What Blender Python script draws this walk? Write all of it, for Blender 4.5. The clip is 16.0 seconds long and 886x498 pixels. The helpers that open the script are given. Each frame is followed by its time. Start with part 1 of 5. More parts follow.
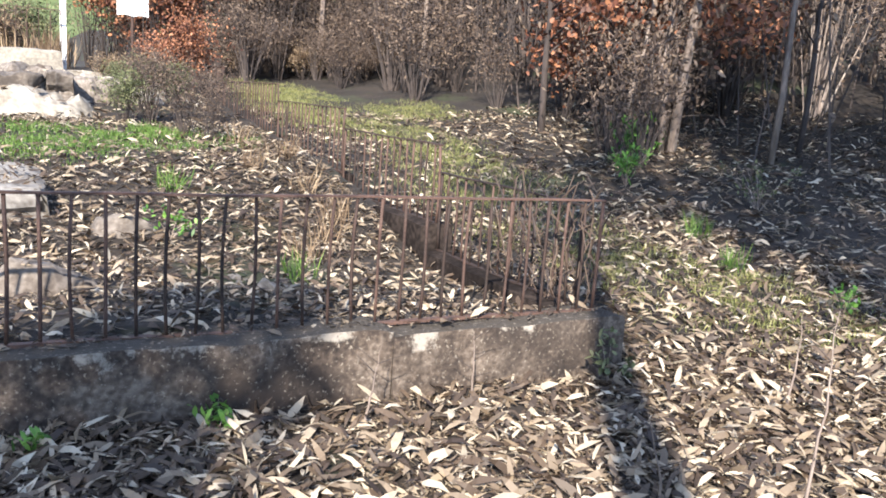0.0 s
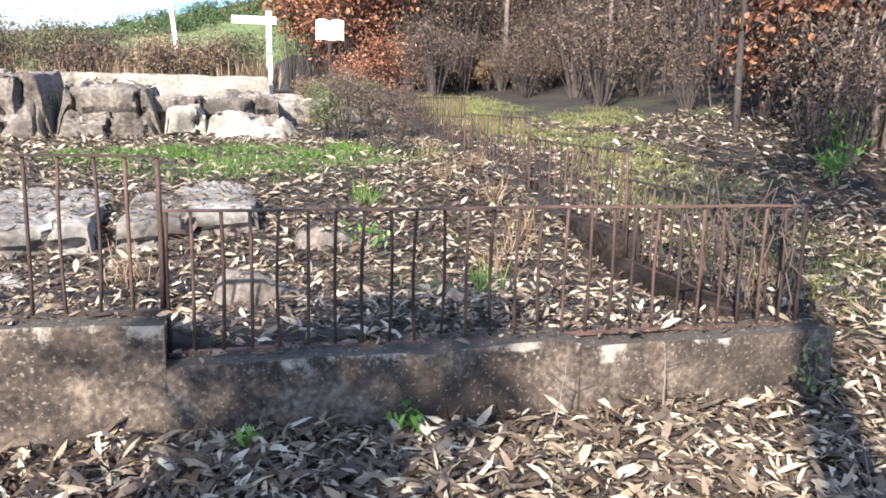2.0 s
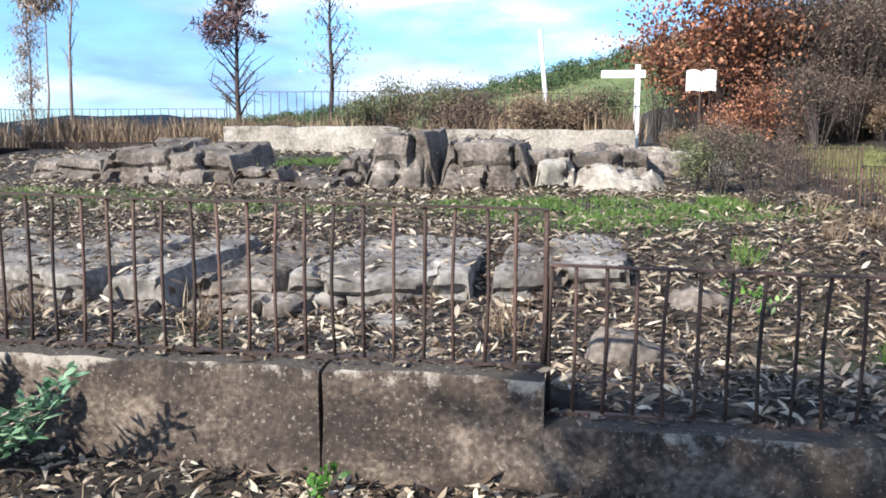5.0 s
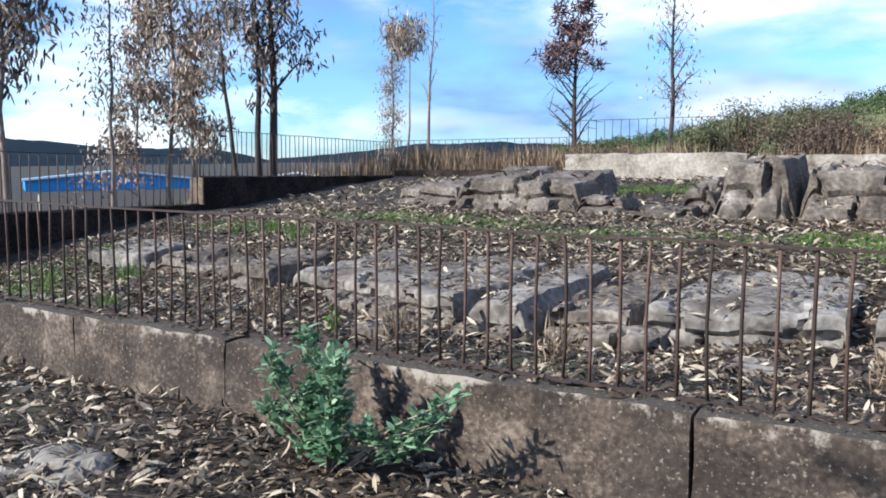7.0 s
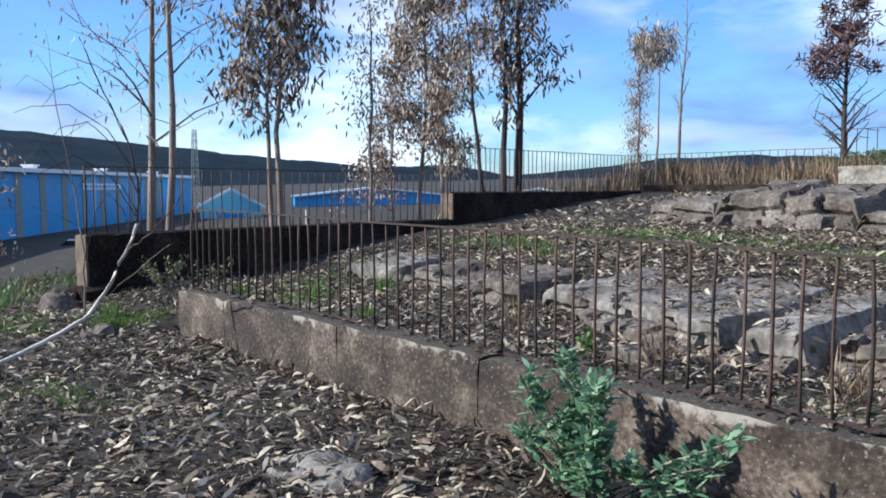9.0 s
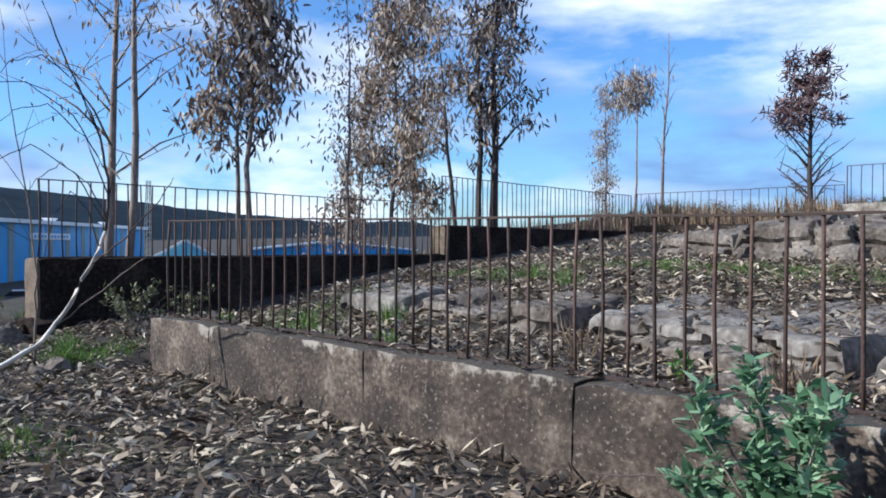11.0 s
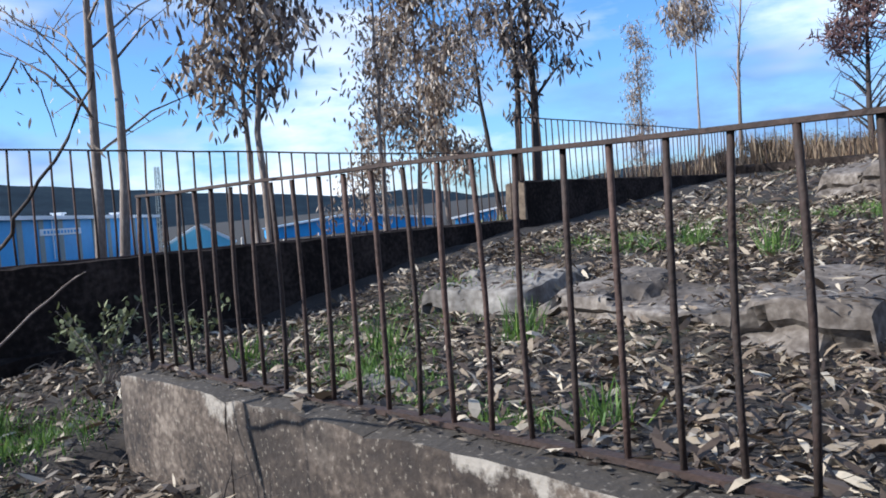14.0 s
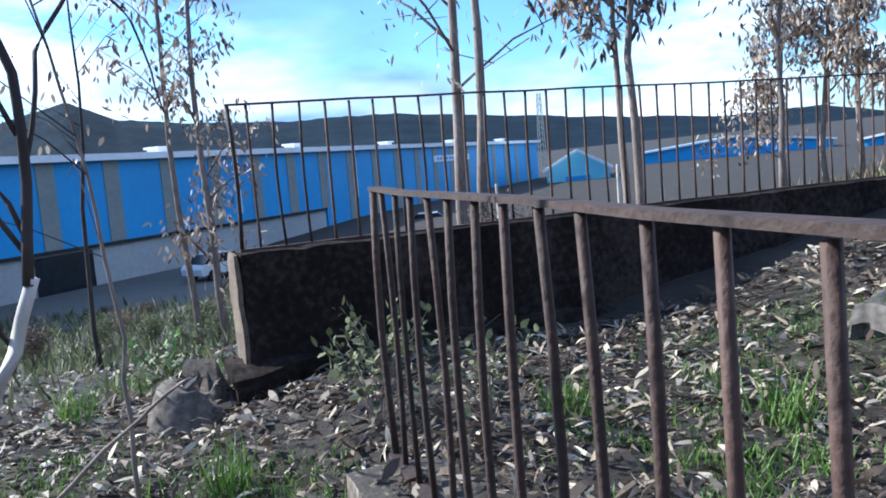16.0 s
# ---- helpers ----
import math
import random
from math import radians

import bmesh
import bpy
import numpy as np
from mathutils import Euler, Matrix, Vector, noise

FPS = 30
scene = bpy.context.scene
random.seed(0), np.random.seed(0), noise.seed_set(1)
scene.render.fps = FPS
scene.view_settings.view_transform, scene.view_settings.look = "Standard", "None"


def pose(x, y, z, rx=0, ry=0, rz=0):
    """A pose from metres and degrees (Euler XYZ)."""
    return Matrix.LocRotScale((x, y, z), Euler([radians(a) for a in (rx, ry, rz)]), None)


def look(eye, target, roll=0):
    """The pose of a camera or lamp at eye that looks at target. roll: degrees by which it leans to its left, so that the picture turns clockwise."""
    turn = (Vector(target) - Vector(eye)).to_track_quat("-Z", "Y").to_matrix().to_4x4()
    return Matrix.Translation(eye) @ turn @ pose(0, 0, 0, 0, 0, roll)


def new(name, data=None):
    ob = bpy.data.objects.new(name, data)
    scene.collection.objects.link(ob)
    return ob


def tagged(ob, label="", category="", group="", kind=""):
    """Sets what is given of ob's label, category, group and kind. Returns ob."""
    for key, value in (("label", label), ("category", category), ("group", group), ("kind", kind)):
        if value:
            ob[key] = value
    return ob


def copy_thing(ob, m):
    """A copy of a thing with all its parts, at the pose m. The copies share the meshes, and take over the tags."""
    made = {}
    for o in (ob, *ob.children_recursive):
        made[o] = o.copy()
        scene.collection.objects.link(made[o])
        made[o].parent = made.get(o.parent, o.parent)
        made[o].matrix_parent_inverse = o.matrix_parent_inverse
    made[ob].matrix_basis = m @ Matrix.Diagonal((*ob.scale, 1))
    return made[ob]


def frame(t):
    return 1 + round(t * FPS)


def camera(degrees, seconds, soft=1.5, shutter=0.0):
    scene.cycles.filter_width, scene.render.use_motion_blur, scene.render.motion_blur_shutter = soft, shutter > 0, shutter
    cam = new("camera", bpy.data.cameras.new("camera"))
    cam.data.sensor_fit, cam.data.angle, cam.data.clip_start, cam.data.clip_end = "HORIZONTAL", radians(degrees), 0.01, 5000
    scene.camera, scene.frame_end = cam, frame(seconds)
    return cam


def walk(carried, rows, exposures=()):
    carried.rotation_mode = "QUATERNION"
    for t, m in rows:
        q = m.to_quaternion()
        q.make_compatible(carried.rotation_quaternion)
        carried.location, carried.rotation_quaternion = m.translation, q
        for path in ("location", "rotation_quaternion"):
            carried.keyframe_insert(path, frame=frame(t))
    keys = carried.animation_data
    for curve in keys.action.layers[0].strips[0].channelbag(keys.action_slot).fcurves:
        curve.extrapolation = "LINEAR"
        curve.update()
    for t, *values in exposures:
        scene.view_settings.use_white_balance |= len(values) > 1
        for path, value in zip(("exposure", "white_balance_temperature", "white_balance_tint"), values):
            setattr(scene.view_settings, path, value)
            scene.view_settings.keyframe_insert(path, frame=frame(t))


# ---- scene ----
cam = camera(57.1, 16.0, soft=1.8)
PATH = [
    (0, (0.894, -0.121, 2.48), (1.835, 1.607, 2.12), 3.9),
    (0.5, (0.897, -0.113, 2.496), (1.697, 1.687, 2.153), 3.1),
    (1, (0.907, -0.118, 2.493), (1.585, 1.734, 2.157), 2.3),
    (1.5, (0.902, -0.131, 2.496), (1.498, 1.749, 2.16), 1.5),
    (2, (0.886, -0.137, 2.498), (1.406, 1.761, 2.138), 1.0),
    (2.5, (0.86, -0.12, 2.502), (1.285, 1.804, 2.16), 0.4),
    (3, (0.846, -0.103, 2.506), (1.15, 1.844, 2.168), -0.0),
    (3.2, (0.859, -0.101, 2.488), (1.102, 1.857, 2.157), -0.4),
    (5.3, (0.711, 0.133, 2.49), (0.251, 2.065, 2.259), 0.4),
    (5.5, (0.705, 0.131, 2.493), (0.139, 2.036, 2.266), 0.3),
    (6, (0.635, 0.15, 2.498), (-0.159, 1.973, 2.285), 0.5),
    (6.5, (0.562, 0.112, 2.514), (-0.366, 1.873, 2.316), 0.5),
    (7, (0.508, 0.044, 2.55), (-0.548, 1.732, 2.362), 0.2),
    (7.5, (0.468, 0.024, 2.562), (-0.718, 1.625, 2.386), -0.1),
    (8, (0.396, 0.062, 2.545), (-0.926, 1.555, 2.386), -0.4),
    (8.5, (0.342, 0.125, 2.539), (-1.093, 1.509, 2.385), -0.8),
    (9, (0.257, 0.164, 2.541), (-1.244, 1.476, 2.391), -0.1),
    (9.2, (0.177, 0.23, 2.544), (-1.343, 1.522, 2.4), -0.2),
    (11.5, (-1.613, 0.689, 2.058), (-3.031, 2.1, 2.061), 0.3),
    (12, (-2.158, 0.945, 2.111), (-3.634, 2.295, 2.097), -1.3),
    (12.5, (-2.702, 1.145, 2.054), (-4.184, 2.487, 1.995), -2.1),
    (13, (-3.218, 1.453, 2.018), (-4.67, 2.828, 1.957), -3.2),
    (13.5, (-3.704, 1.857, 2.102), (-5.116, 3.271, 2.018), -4.0),
    (14, (-4.154, 2.217, 2.14), (-5.611, 3.584, 2.044), -4.1),
    (14.5, (-4.577, 2.622, 2.161), (-6.164, 3.833, 2.047), -4.1),
    (15, (-4.98, 3.018, 2.301), (-6.701, 4.03, 2.18), -4.5),
    (15.5, (-5.369, 3.241, 2.328), (-7.182, 4.074, 2.189), -4.4),
    (16, (-5.725, 3.4, 2.383), (-7.63, 3.971, 2.17), -4.7),
]
EXPOSURES = [(0, 1.55, 6500, 11), (1.5, 1.6, 6500, 11), (3, 1.56, 6400, 10), (5.5, 0.95, 6200, 9), (7, 0.78, 6050, 9), (9, 0.6, 5900, 8), (12, 0.5, 5850, 9), (14.5, 0.73, 5850, 9), (16, 1.05, 5600, 7)]
walk(cam, [(t, look(eye, target, roll)) for t, eye, target, roll in PATH], EXPOSURES)

from mathutils.bvhtree import BVHTree

# ---- sky and sun ----
SUN_AZ, SUN_EL = 236.0, 32.0
world = bpy.data.worlds.new("sky")
scene.world = world
world.use_nodes = True
wn, wl = world.node_tree.nodes, world.node_tree.links
wn.clear()
sky = wn.new("ShaderNodeTexSky")
sky.sky_type, sky.sun_disc = "NISHITA", False
sky.sun_elevation, sky.sun_rotation = radians(SUN_EL), radians(90 - SUN_AZ)
sky.air_density, sky.dust_density, sky.ozone_density = 1.0, 0.6, 2.0
coord = wn.new("ShaderNodeTexCoord")
stretch = wn.new("ShaderNodeMapping")
stretch.inputs["Scale"].default_value = (1.1, 1.1, 3.6)
stretch.inputs["Location"].default_value = (0.3, 0.9, 0.1)
cloud = wn.new("ShaderNodeTexNoise")
cloud.inputs["Scale"].default_value, cloud.inputs["Detail"].default_value = 2.4, 7.0
cloud.inputs["Roughness"].default_value = 0.58
cover = wn.new("ShaderNodeValToRGB")
cover.color_ramp.elements[0].position, cover.color_ramp.elements[1].position = 0.42, 0.60
shade = wn.new("ShaderNodeTexNoise")
shade.inputs["Scale"].default_value, shade.inputs["Detail"].default_value = 1.7, 4.0
tone = wn.new("ShaderNodeValToRGB")
tone.color_ramp.elements[0].position, tone.color_ramp.elements[1].position = 0.43, 0.58
tone.color_ramp.elements[0].color = (3.4, 5.6, 10.0, 1)
tone.color_ramp.elements[1].color = (15.5, 16.2, 17.0, 1)
mixer = wn.new("ShaderNodeMix")
mixer.data_type = "RGBA"
back = wn.new("ShaderNodeBackground")
back.inputs["Strength"].default_value = 0.054
wout = wn.new("ShaderNodeOutputWorld")
wl.new(coord.outputs["Generated"], stretch.inputs["Vector"])
wl.new(stretch.outputs[0], cloud.inputs["Vector"])
wl.new(stretch.outputs[0], shade.inputs["Vector"])
wl.new(cloud.outputs["Fac"], cover.inputs["Fac"])
wl.new(shade.outputs["Fac"], tone.inputs["Fac"])
wl.new(cover.outputs["Color"], mixer.inputs["Factor"])
lift = wn.new("ShaderNodeMix")
lift.data_type, lift.blend_type = "RGBA", "MULTIPLY"
lift.inputs["Factor"].default_value = 1.0
lift.inputs["B"].default_value = (1.3, 1.85, 2.5, 1)
wl.new(sky.outputs["Color"], lift.inputs["A"])
wl.new(lift.outputs["Result"], mixer.inputs["A"])
wl.new(tone.outputs["Color"], mixer.inputs["B"])
wl.new(mixer.outputs["Result"], back.inputs["Color"])
wl.new(back.outputs[0], wout.inputs["Surface"])
sun = new("sun", bpy.data.lights.new("sun", "SUN"))
sun.data.energy, sun.data.angle, sun.data.color = 5.0, radians(0.6), (1.0, 0.93, 0.82)
sa, se = radians(SUN_AZ), radians(SUN_EL)
sun.matrix_world = look((math.cos(sa) * math.cos(se) * 60, math.sin(sa) * math.cos(se) * 60, 60 * math.sin(se)), (0, 0, 0))

# ---- materials ----
def ramp(nodes, stops):
    r = nodes.new("ShaderNodeValToRGB")
    e = r.color_ramp.elements
    while len(e) < len(stops):
        e.new(0.5)
    for k, (p, c) in enumerate(stops):
        e[k].position, e[k].color = p, (*c, 1)
    return r


def surface(name, stops, scale=3.0, rough=0.85, bump=0.3, fine=40.0, metal=0.0, vary="", amount=0.5, spots=None, stretch_z=1.0, through_light=0.0):
    """A node material: two scales of noise run through a colour ramp, with relief. vary: 'object' or 'island' for a tone of its own per piece."""
    m = bpy.data.materials.new(name)
    m.use_nodes = True
    n, l = m.node_tree.nodes, m.node_tree.links
    bsdf = n["Principled BSDF"]
    bsdf.inputs["Roughness"].default_value, bsdf.inputs["Metallic"].default_value = rough, metal
    tc, mp = n.new("ShaderNodeTexCoord"), n.new("ShaderNodeMapping")
    mp.inputs["Scale"].default_value = (1, 1, stretch_z)
    l.new(tc.outputs["Object"], mp.inputs["Vector"])
    big, small = n.new("ShaderNodeTexNoise"), n.new("ShaderNodeTexNoise")
    big.inputs["Scale"].default_value, big.inputs["Detail"].default_value = scale, 5
    small.inputs["Scale"].default_value, small.inputs["Detail"].default_value = fine, 4
    l.new(mp.outputs[0], big.inputs["Vector"])
    l.new(mp.outputs[0], small.inputs["Vector"])
    mix = n.new("ShaderNodeMath")
    mix.operation = "MULTIPLY_ADD"
    mix.inputs[1].default_value = 0.45
    l.new(small.outputs["Fac"], mix.inputs[0])
    half = n.new("ShaderNodeMath")
    half.operation = "MULTIPLY"
    half.inputs[1].default_value = 0.55
    l.new(big.outputs["Fac"], half.inputs[0])
    l.new(half.outputs[0], mix.inputs[2])
    last = mix.outputs[0]
    if vary:
        if vary == "object":
            src = n.new("ShaderNodeObjectInfo").outputs["Random"]
        else:
            src = n.new("ShaderNodeNewGeometry").outputs["Random Per Island"]
        blend = n.new("ShaderNodeMix")
        blend.inputs["Factor"].default_value = amount
        l.new(last, blend.inputs["A"])
        l.new(src, blend.inputs["B"])
        last = blend.outputs["Result"]
    r = ramp(n, stops)
    l.new(last, r.inputs["Fac"])
    colour = r.outputs["Color"]
    if spots:
        where, lo, hi, tint = spots
        sp = n.new("ShaderNodeTexNoise")
        sp.inputs["Scale"].default_value, sp.inputs["Detail"].default_value, sp.inputs["Roughness"].default_value = where, 6, 0.65
        l.new(mp.outputs[0], sp.inputs["Vector"])
        sr = ramp(n, [(lo, (0, 0, 0)), (hi, (1, 1, 1))])
        l.new(sp.outputs["Fac"], sr.inputs["Fac"])
        over = n.new("ShaderNodeMix")
        over.data_type = "RGBA"
        l.new(sr.outputs["Color"], over.inputs["Factor"])
        l.new(colour, over.inputs["A"])
        over.inputs["B"].default_value = (*tint, 1)
        colour = over.outputs["Result"]
    l.new(colour, bsdf.inputs["Base Color"])
    if bump:
        b = n.new("ShaderNodeBump")
        b.inputs["Strength"].default_value, b.inputs["Distance"].default_value = bump, 0.02
        l.new(mix.outputs[0], b.inputs["Height"])
        l.new(b.outputs[0], bsdf.inputs["Normal"])
    if through_light:
        tr, add = n.new("ShaderNodeBsdfTranslucent"), n.new("ShaderNodeMixShader")
        l.new(colour, tr.inputs["Color"])
        add.inputs["Fac"].default_value = through_light
        l.new(bsdf.outputs[0], add.inputs[1])
        l.new(tr.outputs[0], add.inputs[2])
        l.new(add.outputs[0], n["Material Output"].inputs["Surface"])
    return m


SOIL = surface("soil", [(0.25, (0.007, 0.005, 0.004)), (0.5, (0.018, 0.0125, 0.009)), (0.72, (0.045, 0.033, 0.024))], 1.4, 0.95, 0.9, 26, spots=(0.55, 0.56, 0.68, (0.034, 0.042, 0.016)))


def concrete(name, top):
    """Poured concrete: stained and pitted, its upper arris weathered to pale lime, its top under dirt and moss."""
    m = surface(name, [(0.36, (0.016, 0.011, 0.009)), (0.46, (0.048, 0.034, 0.026)), (0.54, (0.096, 0.071, 0.054)), (0.66, (0.205, 0.162, 0.128))], 3.6, 0.93, 1.0, 30, spots=(1.3, 0.47, 0.66, (0.028, 0.020, 0.016)))
    n, l = m.node_tree.nodes, m.node_tree.links
    bsdf = n["Principled BSDF"]
    colour = bsdf.inputs["Base Color"].links[0].from_socket
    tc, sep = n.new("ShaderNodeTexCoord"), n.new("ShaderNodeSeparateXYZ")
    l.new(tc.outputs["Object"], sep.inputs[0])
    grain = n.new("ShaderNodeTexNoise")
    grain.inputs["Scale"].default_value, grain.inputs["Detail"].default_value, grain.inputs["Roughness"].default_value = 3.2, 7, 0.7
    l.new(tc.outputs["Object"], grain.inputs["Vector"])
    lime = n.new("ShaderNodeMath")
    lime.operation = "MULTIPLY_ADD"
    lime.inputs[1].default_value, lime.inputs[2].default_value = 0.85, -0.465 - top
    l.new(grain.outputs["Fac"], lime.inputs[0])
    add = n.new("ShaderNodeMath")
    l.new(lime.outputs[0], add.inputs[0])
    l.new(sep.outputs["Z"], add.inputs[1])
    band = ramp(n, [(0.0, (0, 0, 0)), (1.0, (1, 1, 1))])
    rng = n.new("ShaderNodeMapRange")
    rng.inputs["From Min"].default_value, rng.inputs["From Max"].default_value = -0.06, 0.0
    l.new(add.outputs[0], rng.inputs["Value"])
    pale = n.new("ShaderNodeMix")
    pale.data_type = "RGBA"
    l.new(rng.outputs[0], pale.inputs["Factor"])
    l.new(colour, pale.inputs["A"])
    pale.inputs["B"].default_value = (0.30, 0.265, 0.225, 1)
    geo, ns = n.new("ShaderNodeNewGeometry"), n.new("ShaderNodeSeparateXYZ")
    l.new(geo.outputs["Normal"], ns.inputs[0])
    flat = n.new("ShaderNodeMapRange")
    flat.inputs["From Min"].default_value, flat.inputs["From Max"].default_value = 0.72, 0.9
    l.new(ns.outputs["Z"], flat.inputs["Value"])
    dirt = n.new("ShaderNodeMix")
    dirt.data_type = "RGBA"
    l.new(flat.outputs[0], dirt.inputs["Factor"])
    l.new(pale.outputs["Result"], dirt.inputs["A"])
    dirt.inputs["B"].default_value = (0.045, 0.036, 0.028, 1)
    fleck = n.new("ShaderNodeTexNoise")
    fleck.inputs["Scale"].default_value, fleck.inputs["Detail"].default_value = 46, 3
    l.new(tc.outputs["Object"], fleck.inputs["Vector"])
    seen = n.new("ShaderNodeMapRange")
    seen.inputs["From Min"].default_value, seen.inputs["From Max"].default_value, seen.inputs["To Max"].default_value = 0.60, 0.72, 0.75
    l.new(fleck.outputs["Fac"], seen.inputs["Value"])
    grit = n.new("ShaderNodeMix")
    grit.data_type = "RGBA"
    l.new(seen.outputs[0], grit.inputs["Factor"])
    l.new(dirt.outputs["Result"], grit.inputs["A"])
    grit.inputs["B"].default_value = (0.27, 0.23, 0.185, 1)
    l.new(grit.outputs["Result"], bsdf.inputs["Base Color"])
    return m


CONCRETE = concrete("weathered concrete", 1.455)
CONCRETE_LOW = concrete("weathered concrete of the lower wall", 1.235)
# near-black base colour holds the shade on the side walls
SHADEDWALL = surface("render darkened for shade", [(0.3, (0.008, 0.0065, 0.006)), (0.48, (0.021, 0.0165, 0.015)), (0.68, (0.07, 0.053, 0.045))], 1.6, 0.95, 0.8, 20)
MORTAR = surface("pale mortar", [(0.3, (0.10, 0.085, 0.07)), (0.5, (0.27, 0.24, 0.20)), (0.7, (0.46, 0.42, 0.37))], 2.2, 0.9, 0.9, 16, spots=(1.6, 0.56, 0.68, (0.09, 0.07, 0.055)))
# lighter brown for wall ends: their sunlight is in the colour
LITRENDER = surface("brown broken render in a sunlit tone", [(0.3, (0.05, 0.035, 0.025)), (0.5, (0.13, 0.095, 0.068)), (0.7, (0.22, 0.17, 0.12))], 5, 0.95, 0.9, 30)
ROCK = surface("grey brown rock", [(0.30, (0.026, 0.020, 0.016)), (0.44, (0.086, 0.068, 0.055)), (0.56, (0.175, 0.148, 0.126)), (0.70, (0.34, 0.30, 0.26))], 1.3, 0.93, 1.0, 19, spots=(1.1, 0.52, 0.66, (0.05, 0.040, 0.034)))
PALE_ROCK = surface("blue grey rock face", [(0.32, (0.052, 0.042, 0.035)), (0.48, (0.155, 0.138, 0.122)), (0.7, (0.35, 0.325, 0.295))], 2.2, 0.9, 0.9, 18, spots=(1.3, 0.50, 0.64, (0.075, 0.056, 0.044)))
RUST = surface("rusty iron", [(0.3, (0.022, 0.014, 0.011)), (0.5, (0.055, 0.031, 0.024)), (0.7, (0.12, 0.068, 0.052))], 6, 0.75, 0.5, 60, metal=0.15, vary="object", amount=0.3)
LITTER = surface("dry leaf", [(0.08, (0.028, 0.018, 0.014)), (0.44, (0.095, 0.064, 0.042)), (0.68, (0.27, 0.207, 0.142)), (0.95, (0.60, 0.52, 0.40))], 6, 0.62, 0.2, 60, vary="island", amount=0.8, through_light=0.12)
PATHGRASS = surface("sunburnt path grass", [(0.1, (0.07, 0.085, 0.022)), (0.5, (0.17, 0.18, 0.06)), (0.9, (0.33, 0.31, 0.13))], 3, 0.6, 0.0, 30, vary="island", amount=0.8, through_light=0.25)
MOULD = surface("crumbled leaf mould", [(0.1, (0.010, 0.007, 0.006)), (0.55, (0.04, 0.029, 0.021)), (0.95, (0.20, 0.155, 0.11))], 6, 0.8, 0.0, 60, vary="island", amount=0.85)
GRASS = surface("grass blade", [(0.1, (0.035, 0.075, 0.014)), (0.5, (0.085, 0.17, 0.03)), (0.9, (0.19, 0.28, 0.06))], 3, 0.6, 0.0, 30, vary="island", amount=0.8, through_light=0.3)
DRYGRASS = surface("dry grass stem", [(0.1, (0.085, 0.053, 0.032)), (0.5, (0.20, 0.135, 0.082)), (0.9, (0.38, 0.285, 0.185))], 3, 0.75, 0.0, 30, vary="island", amount=0.8, through_light=0.15)
BARK = surface("pale brown bark", [(0.3, (0.085, 0.062, 0.05)), (0.5, (0.20, 0.155, 0.13)), (0.72, (0.40, 0.34, 0.29))], 3, 0.9, 0.7, 30, stretch_z=0.25)
DARKBARK = surface("dark bark", [(0.3, (0.018, 0.014, 0.014)), (0.55, (0.055, 0.042, 0.038)), (0.75, (0.12, 0.095, 0.08))], 3, 0.9, 0.7, 30, stretch_z=0.25)
WHITEBARK = surface("peeling white bark", [(0.3, (0.20, 0.17, 0.14)), (0.5, (0.52, 0.48, 0.43)), (0.72, (0.72, 0.69, 0.64))], 2.5, 0.8, 0.5, 22, stretch_z=0.3)
GUMLEAF = surface("withered gum leaf", [(0.1, (0.08, 0.05, 0.035)), (0.5, (0.27, 0.20, 0.15)), (0.9, (0.56, 0.47, 0.38))], 3, 0.6, 0.0, 30, vary="island", amount=0.85, through_light=0.25)
GUMLEAF_DARK = surface("dark gum leaf", [(0.1, (0.04, 0.03, 0.027)), (0.5, (0.16, 0.12, 0.10)), (0.9, (0.40, 0.33, 0.27))], 3, 0.6, 0.0, 30, vary="island", amount=0.85, through_light=0.2)
BURNT = surface("scorched needle", [(0.1, (0.035, 0.018, 0.028)), (0.6, (0.11, 0.055, 0.055)), (0.9, (0.20, 0.12, 0.10))], 3, 0.7, 0.0, 30, vary="island", amount=0.85, through_light=0.1)
RUSSET = surface("russet oak leaf", [(0.1, (0.06, 0.020, 0.012)), (0.5, (0.20, 0.074, 0.038)), (0.9, (0.48, 0.22, 0.115))], 3, 0.6, 0.0, 30, vary="island", amount=0.85, through_light=0.25)
BROWNLEAF = surface("brown scrub leaf", [(0.1, (0.03, 0.019, 0.015)), (0.5, (0.085, 0.056, 0.041)), (0.9, (0.20, 0.145, 0.105))], 3, 0.75, 0.0, 30, vary="island", amount=0.85, through_light=0.15)
OLIVE = surface("olive scrub leaf", [(0.1, (0.04, 0.05, 0.022)), (0.5, (0.10, 0.115, 0.05)), (0.9, (0.22, 0.23, 0.11))], 3, 0.7, 0.0, 30, vary="island", amount=0.85, through_light=0.2)
SHRUBLEAF = surface("grey green leaf", [(0.1, (0.045, 0.11, 0.055)), (0.5, (0.11, 0.22, 0.115)), (0.9, (0.25, 0.38, 0.23))], 6, 0.55, 0.0, 40, vary="island", amount=0.8, through_light=0.2)
FERN = surface("fresh green leaf", [(0.1, (0.04, 0.10, 0.018)), (0.5, (0.09, 0.22, 0.035)), (0.9, (0.20, 0.36, 0.07))], 5, 0.55, 0.0, 40, vary="island", amount=0.8, through_light=0.3)
WHITE = surface("chalky white paint", [(0.3, (0.68, 0.67, 0.66)), (0.7, (0.84, 0.84, 0.84))], 4, 0.6, 0.15, 40)
# green woods shifted to blue: distance haze painted into the base colour
HAZYFOREST = surface("wooded slope tinted for haze", [(0.3, (0.005, 0.011, 0.018)), (0.5, (0.009, 0.019, 0.030)), (0.7, (0.020, 0.034, 0.042))], 0.012, 1.0, 0.0, 0.11)
